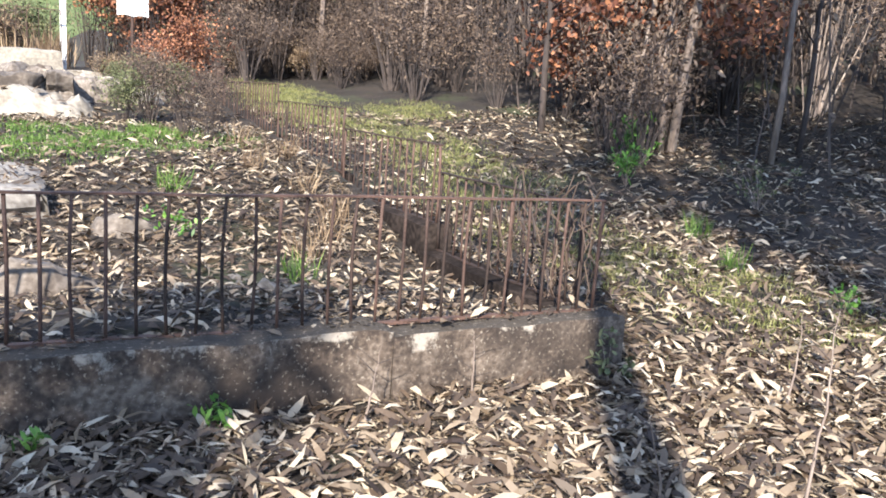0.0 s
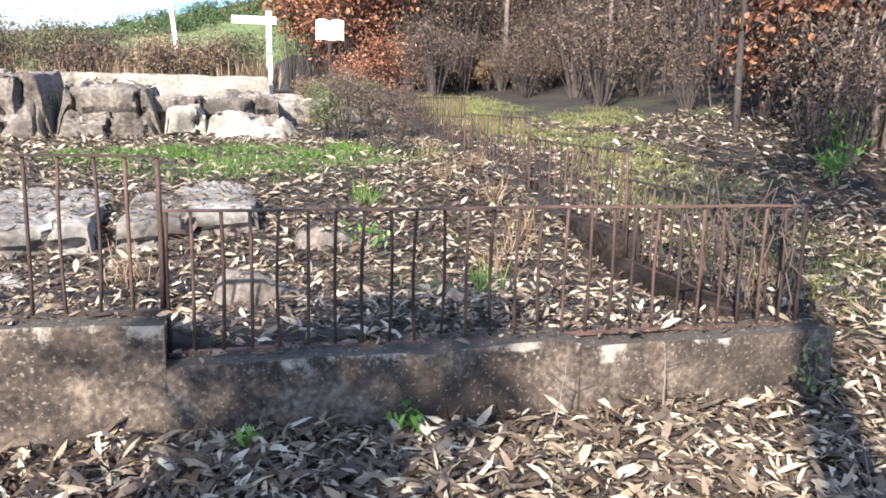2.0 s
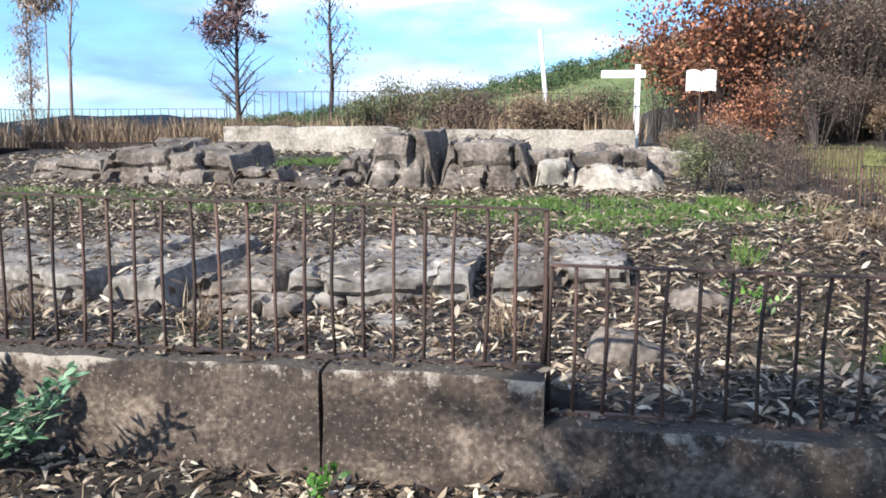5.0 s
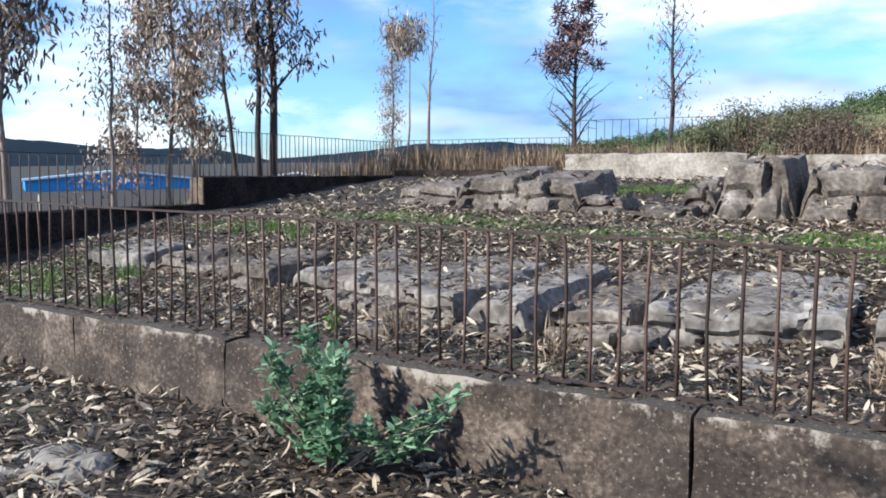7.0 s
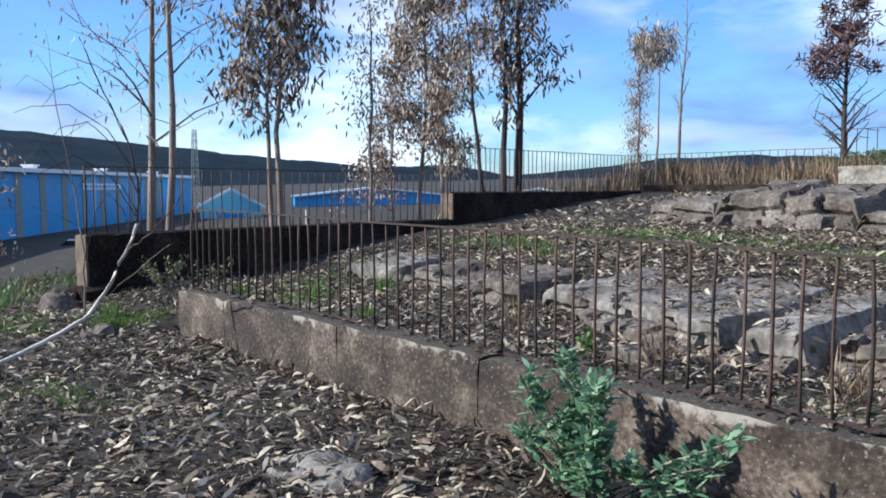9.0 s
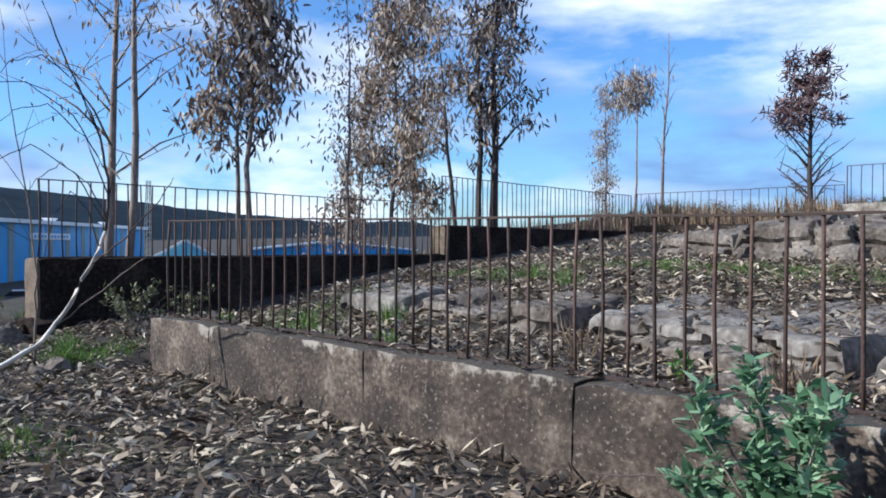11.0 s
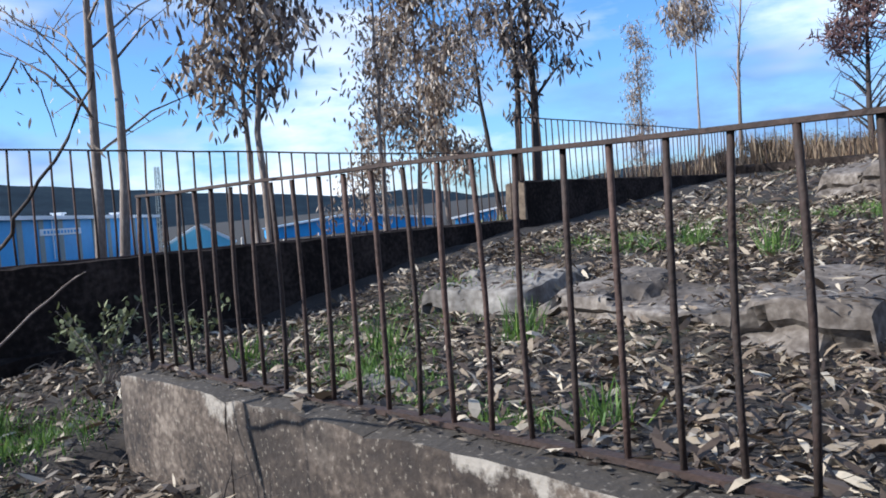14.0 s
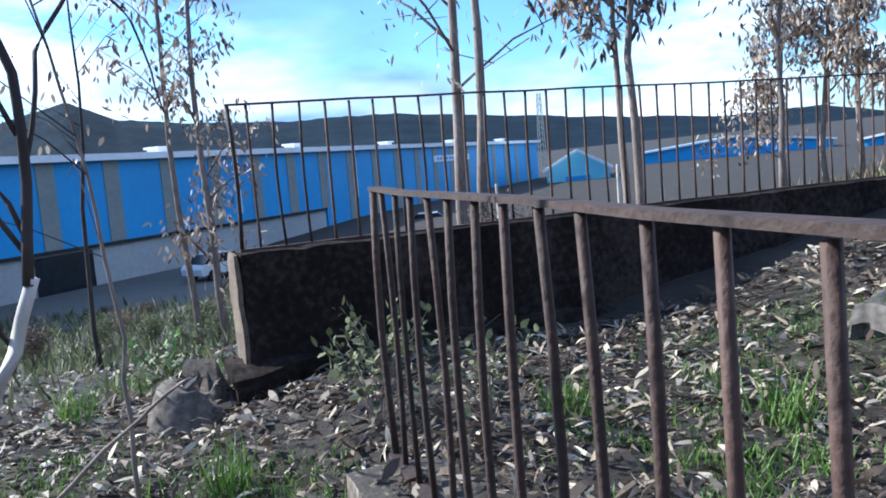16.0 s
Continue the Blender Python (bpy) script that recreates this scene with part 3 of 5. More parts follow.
ledge("rounded buff boulder of the bedrock shelf", -2.86, -2.08, 5.6, 5.65, 1.9, 1.24, 1.55, 9, PALE_ROCK, block=0.74, course=0.3, ends=0.22)
ledge("dark mossy bedrock block set back in the shelf", -2.16, -1.45, 5.78, 5.88, 1.9, 1.24, 1.55, 11, block=0.5)
ledge("bedrock shelf with a flat blue-grey top", -1.48, -0.02, 5.95, 6.35, 2.6, 1.22, 1.56, 3, PALE_ROCK, block=0.7)
ledge("bedrock shelf with a cracked brown front", 0.02, 1.25, 6.45, 6.9, 2.6, 1.2, 1.56, 5, PALE_ROCK, block=0.55)
for k, (x0, x1, y0, y1, top) in enumerate(((-4.7, -3.05, 6.05, 5.5, 1.36), (-2.8, -2.2, 5.3, 5.3, 1.36), (-2.1, -1.15, 5.55, 5.7, 1.37))):
    ledge("course of small brown stones under the shelf", x0, x1, y0, y1, 0.35, 1.18, top, 31 + k * 4, block=0.27, course=0.1, rise=0.02)
rock_block("blocky brown stone fallen from the shelf", -3.3, 5.1, 0.16, 0.13, 1.15, 1.38, 21, 20)
rock_block("flat grey stone fallen from the shelf", -0.55, 5.55, 0.2, 0.14, 1.1, 1.33, 22, -12, PALE_ROCK)
ledge("flat-topped grey boulder among leaves", -9.1, -8.05, 6.5, 6.75, 0.8, 1.2, 1.55, 23, PALE_ROCK, block=1.0, course=0.2)
ledge("weathered rock ridge across the yard", -8.6, -6.7, 12.7, 12.3, 1.6, 1.85, 2.3, 41, rough=1.4, ends=0.3, block=0.9, rise=0.12)
ledge("high lichened rock of the ridge", -7.0, -4.4, 12.3, 12.2, 1.8, 1.85, 2.42, 43, rough=1.4, ends=0.3, block=0.8, rise=0.22)
ledge("brown broken rock at the end of the ridge", -4.75, -3.6, 12.1, 12.1, 1.1, 1.85, 2.2, 45, rough=1.4, ends=0.3, block=0.5, rise=-0.05)
ledge("flat stacked slabs before the high rock", -3.5, -2.5, 11.5, 11.6, 0.7, 1.8, 2.06, 47, rough=1.3, block=0.7, course=0.5)
ledge("low shoulder of the high rock", -3.1, -2.2, 12.2, 12.0, 1.5, 1.85, 2.32, 49, rough=1.4, ends=0.3, block=0.6, rise=0.15)
ledge("high cracked grey rock mass", -2.45, -1.2, 11.8, 11.95, 1.9, 1.84, 2.70, 51, rough=1.4, ends=0.3, block=0.62, rise=0.12)
ledge("high cracked brown rock mass", -1.4, 0.2, 11.95, 12.1, 1.9, 1.84, 2.58, 53, rough=1.4, ends=0.3, block=0.7, rise=0.08)
ledge("tilted grey rock slab beside the high rock", -0.1, 1.85, 12.45, 12.9, 1.9, 1.86, 2.5, 55, rough=1.8, block=0.8, rise=-0.05)
ledge("pale block leaning on the high rock", 0.1, 0.75, 12.0, 12.1, 0.6, 1.86, 2.25, 57, MORTAR, rough=1.6, block=0.6, course=0.2)
outcrop("grey rock ledge topped with dry tufts", 1.6, 14.6, 1.3, 1.1, 2.1, 2.62, 47, ROCK, 0.065, 0.6, flat=0.55, rugged=0.1)
outcrop("pale rock among scrub", 2.5, 14.6, 1.1, 0.9, 2.1, 2.55, 53, MORTAR, 0.08)
outcrop("pale rock slab in the dry scrub", 1.4, 12.4, 0.9, 0.5, 2.0, 2.28, 55, MORTAR, 0.07)
outcrop("sunlit pale boulder by the lower wall", 2.45, 5.2, 0.4, 0.28, 1.08, 1.32, 59, PALE_ROCK)
outcrop("brown boulder half buried in leaves", 1.15, 5.3, 0.42, 0.3, 1.12, 1.36, 61, ROCK)
outcrop("brown boulder half buried in leaves", 1.75, 6.6, 0.42, 0.32, 1.22, 1.46, 63, ROCK)
outcrop("flat stone in the leaf litter", -3.6, 2.6, 0.5, 0.35, 0.9, 1.02, 67, PALE_ROCK, flat=0.6)
outcrop("rough boulder at the foot of the dark wall", -10.7, 3.25, 0.42, 0.34, 0.95, 1.32, 71, ROCK)
outcrop("rounded boulder beside the wall end", -8.6, 3.0, 0.3, 0.25, 0.98, 1.12, 73, ROCK)
outcrop("small stone slab in the grass", -7.2, 4.6, 0.35, 0.3, 1.2, 1.36, 77, PALE_ROCK)


# ---- plants ----
def crown(b, tips, per, length, width, rnd, droop=0.8, spread=0.25, bend=0.02):
    """Leaves hung in loose bunches about the tips of twigs."""
    if not len(tips):
        return b
    t = np.repeat(np.array(tips), per, 0)
    n = len(t)
    c = t + rnd.normal(0, spread, (n, 3)) * np.array([1, 1, 0.8])
    d = unit(rnd.normal(0, 1, (n, 3)) * (1 - droop * 0.6) + np.array([0, 0, -droop]))
    s = unit(np.cross(d, rnd.normal(0, 1, (n, 3))))
    L = length * rnd.uniform(0.6, 1.3, n)
    return b.leaves(c, d, s, L, width * rnd.uniform(0.7, 1.2, n), bend * rnd.uniform(-1, 1, n))


def limbs(b, base, height, lean, rnd, r0, first=0.35, count=14, reach=0.28, rise=0.9, twigs=4, sides=6):
    """A tapered trunk with rising limbs and twigs; gives the tips of the twigs."""
    base = np.array(base, float)
    k = 9
    sway = rnd.normal(0, 0.012 * height, (k, 2))
    sway[0] = 0
    sway = np.cumsum(sway, 0) * 0.5
    pts = [base + np.array([lean[0] * s + sway[i][0], lean[1] * s + sway[i][1], height * s]) for i, s in enumerate(np.linspace(0, 1, k))]
    b.tube(pts, [r0 * (1 - 0.86 * s) for s in np.linspace(0, 1, k)], sides)
    tips = []
    for m in range(count):
        s = first + (0.98 - first) * (m + rnd.uniform(0, 0.9)) / count
        at = np.array([np.interp(s, np.linspace(0, 1, k), [p[q] for p in pts]) for q in range(3)])
        w = rnd.uniform(0, 2 * math.pi)
        ln = height * reach * (1.05 - 0.62 * s) * rnd.uniform(0.6, 1.2)
        d = np.array([math.cos(w), math.sin(w), rise * rnd.uniform(0.6, 1.3)])
        d /= np.linalg.norm(d)
        mid = at + d * ln * 0.5 + np.array([0, 0, 0.04 * ln])
        end = at + d * ln + np.array([0, 0, -0.05 * ln])
        rr = max(r0 * (1 - 0.86 * s) * 0.42, 0.006)
        b.tube([at, mid, end], [rr, rr * 0.7, rr * 0.3], 4)
        tips += [end, mid + (end - mid) * 0.5]
        for q in range(twigs):
            f = rnd.uniform(0.3, 1)
            st = at + (end - at) * f
            e = st + rnd.normal(0, 1, 3) * ln * 0.22 + np.array([0, 0, 0.1 * ln])
            b.tube([st, (st + e) / 2 + rnd.normal(0, 0.02, 3), e], [rr * 0.4, rr * 0.3, rr * 0.15], 3)
            tips.append(e)
    tips.append(pts[-1])
    return tips


def tree(label, x, y, top, r0, seed, leaf=GUMLEAF, bark=BARK, lean=(0, 0), per=22, length=0.2, width=0.045, base=None, name="gum_tree", group="withered gum trees", **kw):
    rnd = np.random.default_rng(seed)
    z = land(x, y) - 0.1 if base is None else base
    root = empty(name, label, "tree", group, (x, y, z))
    b = Build()
    spread = kw.pop("spread", 0.28)
    droop = kw.pop("droop", 0.9)
    leafy = kw.pop("leafy", 0.0) * (top - z)
    tips = limbs(b, (0, 0, 0), top - z, lean, rnd, r0, **kw)
    part("trunk", b, bark, root, smooth=True)
    if per:
        part("crown", crown(Build(), [t for t in tips if t[2] >= leafy], per, length, width, rnd, droop, spread), leaf, root)
    return root


tree("slender pale gum tree with few withered leaves", -19.64, 8.05, 12.0, 0.12, 1, lean=(-0.6, 0.3), per=4, first=0.30, count=20, reach=0.26, rise=0.8, twigs=5)
tree("slender pale gum tree with rising limbs", -18.59, 8.19, 11.6, 0.105, 2, lean=(-0.2, 0.0), per=7, first=0.42, count=11, reach=0.22, rise=1.1)
tree("gum tree with drooping brown withered leaves", -18.76, 11.12, 9.8, 0.095, 3, leaf=GUMLEAF_DARK, length=0.3, width=0.075, per=18, first=0.40, count=20, reach=0.26, rise=0.9)
tree("twin stem of a withered gum tree", -19.2, 11.0, 9.1, 0.08, 4, leaf=GUMLEAF, length=0.28, width=0.07, per=20, first=0.45, count=14, reach=0.22, rise=0.9)
tree("thin gum sapling with sparse leaves", -17.1, 12.8, 8.2, 0.06, 5, per=10, first=0.35, count=12, reach=0.16, rise=0.9, length=0.16)
tree("dense gum tree with pale dry leaves", -27.6, 23.3, 14.8, 0.11, 6, width=0.085, per=24, first=0.22, count=24, reach=0.19, rise=1.0, length=0.34)
tree("dense gum tree with pale dry leaves", -26.3, 23.5, 13.4, 0.10, 7, width=0.085, per=24, first=0.2, count=24, reach=0.19, rise=1.0, length=0.34)
tree("pale gum sapling in a clump", -28.2, 22.2, 9.6, 0.08, 8, width=0.08, per=28, first=0.15, count=18, reach=0.2, rise=0.9, length=0.22)
tree("dark ivy-clad gum tree", -21.8, 23.41, 14.0, 0.20, 9, leaf=GUMLEAF_DARK, bark=DARKBARK, width=0.085, per=16, first=0.32, count=20, reach=0.2, rise=1.0, length=0.34)
tree("dark gum tree with sparse leaves", -21.9, 22.7, 13.4, 0.15, 10, leaf=GUMLEAF_DARK, bark=DARKBARK, lean=(-0.3, 0.2), width=0.085, per=12, first=0.4, count=18, reach=0.2, rise=1.0, length=0.34)
tree("leaning dark gum stem", -22.5, 22.3, 10.6, 0.11, 11, leaf=GUMLEAF, bark=DARKBARK, lean=(-0.8, -0.6), per=16, first=0.45, count=14, reach=0.2, rise=1.0, length=0.22)
tree("narrow pale gum tree", -31.28, 44.45, 12.3, 0.13, 12, per=22, first=0.18, count=22, reach=0.11, rise=1.2, length=0.26)
tree("tall thin gum tree with a tuft of leaves on top", -17.56, 26.2, 8.3, 0.06, 13, per=16, first=0.78, count=10, reach=0.26, rise=0.5, length=0.34)
tree("bare thin grey sapling beyond the wall", -14.42, 23.16, 8.7, 0.07, 14, per=0, first=0.3, count=14, reach=0.16, rise=2.2)
tree("scorched pine with tufted purple-brown top", -19.24, 46.5, 12.4, 0.22, 15, leaf=BURNT, bark=DARKBARK, per=16, first=0.2, count=34, reach=0.33, rise=0.75, length=0.55, width=0.09, droop=-0.3, spread=0.16, leafy=0.6, twigs=3, name="scorched_pine", group="")
tree("bare grey tree beyond the back wall", -7.75, 27.5, 9.4, 0.10, 16, leaf=GUMLEAF, bark=DARKBARK, per=3, first=0.22, count=26, reach=0.2, rise=1.3, length=0.2)
tree("leafy thin gum sapling on the slope", -17.24, 3.66, 7.6, 0.07, 17, per=12, first=0.12, count=22, reach=0.14, rise=1.1, length=0.12, width=0.04, spread=0.16)
tree("bare thin sapling on the slope", -15.66, 2.2, 5.6, 0.035, 18, bark=DARKBARK, per=1, first=0.45, count=12, reach=0.26, rise=1.0, length=0.12)
tree("thin gum tree with withered leaves on the slope", -17.75, 3.3, 8.2, 0.06, 19, per=8, first=0.4, count=12, reach=0.2, rise=1.0, length=0.16)


# ---- hills and sky line ----
def ridge(name, label, material, radius, depth, az, el, foot, seed, bumps=0.10, step=0.4):
    """A long hill that stands round the place at a distance."""
    rows = []
    angles = np.arange(az[0], az[-1] + step, step)
    for a in angles:
        e = float(np.interp(a, az, el)) + bumps * fbm(a * 0.35 + seed, seed) + 0.35 * bumps * fbm(a * 2.1, seed)
        top = 2.4 + radius * math.tan(radians(e))
        ca, sn = math.cos(radians(a)), math.sin(radians(a))
        for q in range(7):
            s = q / 6
            r = radius - depth * (1 - s)
            z = foot + (top - foot) * (s ** 1.3) + 0.03 * (top - foot) * fbm(a * 0.8, q * 1.7 + seed) * (0 < q < 6)
            rows.append((ca * r - 3, sn * r + 2, z))
        rows.append((ca * (radius + depth) - 3, sn * (radius + depth) + 2, foot))
    n = 8
    faces = [(i * n + q, i * n + q + 1, (i + 1) * n + q + 1, (i + 1) * n + q) for i in range(len(angles) - 1) for q in range(n - 1)]
    ob = part(name, Build().add(rows, faces), material, smooth=True)
    return tagged(ob, label, "hill", kind="structure")


ridge("backdrop_hills", "dark wooded hills on the skyline, tinted blue for haze", HAZYFOREST, 1500, 900, [100, 112, 118, 123, 130, 134, 138, 144, 153, 160, 166, 173, 180, 184, 187, 192, 205], [2.0, 1.9, 2.1, 2.0, 1.2, 0.8, 1.6, 1.5, 2.3, 3.0, 3.6, 3.6, 3.9, 4.4, 5.6, 4.2, 3.5], -8, 3)
ridge("backdrop_hill_near", "green wooded hillside rising beyond the scrub", HEATH, 260, 190, [40, 60, 80, 88, 96, 104, 112, 120], [12, 11, 8.0, 6.0, 4.2, 2.8, 1.6, 0.3], 0, 8, 0.15)


# ---- works in the valley ----
YARD = -3.2


def facade_matrix(right, left):
    d = Vector((left[0] - right[0], left[1] - right[1], 0))
    return Matrix.Translation((right[0], right[1], YARD)) @ Matrix.Rotation(math.atan2(d.y, d.x), 4, "Z"), d.length


def warehouse():
    m, n = facade_matrix((-124, 55.3), (-42, -16.5))
    root = new("warehouse")
    root.matrix_world = m
    tagged(root, "long blue metal-clad warehouse with grey strips and white eaves", "building")
    part("base_wall", Build().box(62.1, n, -30, 0, -1.5, 2.4), BLOCKWALL, root, "grey block plinth")
    part("cladding", Build().box(-0.1, 62, -30, 0.15, -1.0, 7.3).box(62, n + 0.1, -30, 0.15, 2.4, 7.3), BLUE, root, "blue sheet cladding")
    part("roof", Build().add([(-0.5, 0.6, 7.4), (n + 0.5, 0.6, 7.4), (n + 0.5, -15, 8.4), (-0.5, -15, 8.4), (-0.5, -30, 7.4), (n + 0.5, -30, 7.4)], [(0, 1, 2, 3), (3, 2, 5, 4)]), ROOFWHITE, root, "pale sheet roof")
    part("eave_trim", Build().box(-0.6, n + 0.6, 0.1, 0.7, 7.3, 7.7), ROOFWHITE, root, "white eaves trim")
    # dark strip stands in for the shadow below the cladding edge
    part("drip_flashing", Build().box(62.1, n + 0.1, 0.0, 0.22, 2.2, 2.4), DARKGLASS, root, "dark strip painting the shadow under the cladding")
    strip = Build().box(-0.6, 0.6, 0.15, 0.2, 2.42, 7.28).mesh("strip", GREYPANEL)
    long_strip = Build().box(-0.6, 0.6, 0.15, 0.2, -0.9, 7.28).mesh("strip", GREYPANEL)
    x = 5.2
    while x < n:
        part("strip", long_strip if x < 61 else strip, GREYPANEL, root).matrix_local = Matrix.Translation((x, 0, 0))
        x += 4.75
    part("sign_board", Build().box(28.5, 39.0, 0.21, 0.3, 5.6, 6.3), ROOFWHITE, root, "pale lettered sign board")
    for k in range(11):
        part("sign_bar", Build().box(29.2 + 0.85 * k, 29.2 + 0.85 * k + 0.5, 0.3, 0.33, 5.78, 6.12), BLUE, root)
    pipe = Build().tube([(0, 0.3, 3.0), (0, 0.3, 7.3)], 0.07).mesh("downpipe", ROOFWHITE)
    for x in (14, 36, 56.7, 74):
        part("downpipe", pipe, ROOFWHITE, root).matrix_local = Matrix.Translation((x, 0, 0))
    part("loading_door", Build().box(88, 92, 0.02, 0.1, -0.2, 2.1), DARKGLASS, root, "dark doorway in the plinth")
    vent = Build().box(-0.5, 0.5, -0.5, 0.5, 0, 0.5).box(-0.65, 0.65, -0.65, 0.65, 0.5, 0.65).mesh("roof_vent", ROOFWHITE)
    for x in (12, 30, 47, 64, 80):
        part("roof_vent", vent, ROOFWHITE, root).matrix_local = Matrix.Translation((x, -1.5, 7.5))


def shed(label, at, turn, w, d, eave, apex, walls, roof, trim):
    root = empty("shed_building", label, "building", "", (*at, YARD), turn)
    part("shell", Build().add([(0, 0, 0), (w, 0, 0), (w, 0, eave), (w / 2, 0, apex), (0, 0, eave), (0, d, 0), (w, d, 0), (w, d, eave), (w / 2, d, apex), (0, d, eave)],
                              [(0, 1, 2, 3, 4), (6, 5, 9, 8, 7), (0, 4, 9, 5), (1, 6, 7, 2)]), walls, root)
    o = 0.5
    part("roof", Build().add([(-o, -o, eave - 0.1), (w / 2, -o, apex + 0.25), (w / 2, d + o, apex + 0.25), (-o, d + o, eave - 0.1), (w + o, -o, eave - 0.1), (w + o, d + o, eave - 0.1)], [(0, 1, 2, 3), (1, 4, 5, 2)]), roof, root)
    for a, b in (((-o, -o - 0.06, eave - 0.15), (w / 2, -o - 0.06, apex + 0.2)), ((w / 2, -o - 0.06, apex + 0.2), (w + o, -o - 0.06, eave - 0.15))):
        part("verge", Build().tube([a, b], 0.22, 4), trim, root, "white verge board")
    part("shutter", Build().box(w * 0.3, w * 0.7, -0.08, -0.02, 0, eave * 0.7), BLUE, root, "blue shutter")
    return root


warehouse()
shed("small pale blue gabled hall with white verges", (-103.5, 47.6), 63, 8, 14, 3.3, 5.45, TENTBLUE, TENTWHITE, TENTWHITE)
shed("low blue works with a blue-grey sheet roof", (-130, 78), 60, 30, 22, 4.3, 5.6, BLUE, ROOFBLUE, ROOFWHITE)
shed("low blue works with a blue-grey sheet roof", (-105, 100), 40, 22, 16, 3.9, 5.4, BLUE, ROOFBLUE, ROOFWHITE)
yard_m, yard_n = facade_matrix((-124, 55.3), (-42, -16.5))
yard = part("pavement_yard", Build().box(-60, yard_n + 60, 0.8, 26, -0.6, 0.06), ASPHALT)
yard.matrix_world = yard_m
tagged(yard, "pale concrete yard in front of the works", "yard", kind="structure")


def car(x, y, turn, label):
    root = empty("parked_car", label, "car", "cars parked in the yard", (x, y, YARD + 0.06), turn)
    prof = [(-2.1, 0.35), (2.1, 0.35), (2.15, 0.75), (1.3, 0.92), (-1.95, 0.95), (-2.15, 0.7)]
    cab = [(1.2, 0.92), (0.45, 1.42), (-1.2, 1.42), (-1.85, 0.95)]
    for nm, pr, w, mat in (("body", prof, 0.85, CARPAINT), ("cabin", cab, 0.72, DARKGLASS)):
        k = len(pr)
        part(nm, Build().add([(px, -w, pz) for px, pz in pr] + [(px, w, pz) for px, pz in pr], [tuple(range(k)), tuple(reversed(range(k, 2 * k)))] + [(i, i + k, (i + 1) % k + k, (i + 1) % k) for i in range(k)]), mat, root)
    part("roof", Build().box(-1.15, 0.4, -0.7, 0.7, 1.42, 1.47), CARPAINT, root)
    wheel = Build().tube([(0, -0.1, 0), (0, 0.1, 0)], 0.32, 12).mesh("wheel", DARKGLASS)
    for wx in (-1.35, 1.35):
        for wy in (-0.8, 0.8):
            part("wheel", wheel, DARKGLASS, root).matrix_local = Matrix.Translation((wx, wy, 0.32))


for x, y, a, t in ((-96, 47, 40, "silver car parked by the pale blue hall"), (-90, 52, 30, "white car parked in the yard"), (-70, 22, 70, "pale car parked in the yard"), (-86, 60, 35, "white van-like car in the yard"), (-54, 4.5, 130, "white car by the warehouse wall")):
    car(x, y, a, t)


def mast():
    root = empty("lattice_mast", "thin grey lattice mast behind the works", "mast", "", (-150, 68, YARD))
    for dx, dy in ((-0.7, -0.7), (0.7, -0.7), (0.7, 0.7), (-0.7, 0.7)):
        part("leg", Build().tube([(dx, dy, 0), (dx * 0.4, dy * 0.4, 17)], 0.09, 4), GREYPANEL, root)
    for k in range(14):
        z, s = 1.1 * k + 1, 0.7 - 0.028 * k
        part("brace", Build().tube([(-s, -s, z), (s, -s, z + 1), (s, s, z), (-s, s, z + 1), (-s, -s, z)], 0.05, 3), GREYPANEL, root)


mast()


def wooden_post(x, y, z0, z1, r, material, label, lean=(0, 0), name="wooden_post"):
    ob = part(name, Build().tube([(0, 0, 0), (lean[0] * 0.5, lean[1] * 0.5, (z1 - z0) / 2), (lean[0], lean[1], z1 - z0)], [r, r * 0.95, r * 0.85], 8), material)
    ob.matrix_world = pose(x, y, z0)
    return tagged(ob, label, "post")


for x, y, z in ((-57, 32, 1.2), (-53, 33, 0.9), (-60, 24, 0.5)):
    wooden_post(x, y, land(x, y) - 0.1, z, 0.12, WHITEBARK, "weathered pale post down the slope")


# ---- signs at the top of the yard ----
def waymark():
    root = empty("waymark", "white-painted wooden post with a long arm board", "signpost", "", (1.98, 18.55, 2.33))
    part("post", Build().box(-0.055, 0.055, -0.05, 0.05, 0, 2.0), WHITE, root)
    part("arm", Build().add([(-0.78, -0.075, 1.72), (0.16, -0.075, 1.72), (0.16, -0.055, 1.72), (-0.78, -0.055, 1.72), (-0.78, -0.075, 1.88), (0.16, -0.075, 1.88), (0.16, -0.055, 1.88), (-0.78, -0.055, 1.88)],
                            [(0, 1, 5, 4), (1, 2, 6, 5), (2, 3, 7, 6), (3, 0, 4, 7), (4, 5, 6, 7), (3, 2, 1, 0)]), WHITE, root, "white arm board")


def book_sign():
    root = empty("board_sign", "white two-leaf information board on a rusty post", "sign", "", (3.31, 18.6, 2.2))
    part("post", Build().tube([(0, 0, 0), (0, 0, 2.0)], 0.03, 8), RUST, root, "rusty iron post")
    for s in (-1, 1):
        b = Build()
        pts = []
        for k in range(5):
            u = k / 4
            pts += [(s * (0.01 + 0.30 * u), -0.05 - 0.05 * math.sin(u * 2.6), 1.55 + 0.03 * math.sin(u * 3)), (s * (0.01 + 0.30 * u), -0.05 - 0.05 * math.sin(u * 2.6), 1.98 + 0.04 * math.sin(u * 3))]
        fr = [(2 * k, 2 * k + 2, 2 * k + 3, 2 * k + 1) for k in range(4)]
        n = len(pts)
        pts += [(x, y + 0.02, z) for x, y, z in pts]
        b.add(pts, fr + [tuple(i + n for i in reversed(q)) for q in fr] + [(2 * k + 1, 2 * k + 3, 2 * k + 3 + n, 2 * k + 1 + n) for k in range(4)] + [(8, 8 + n, 9 + n, 9)])
        part("leaf_panel", b, WHITE, root, "blank white panel")


waymark()
book_sign()
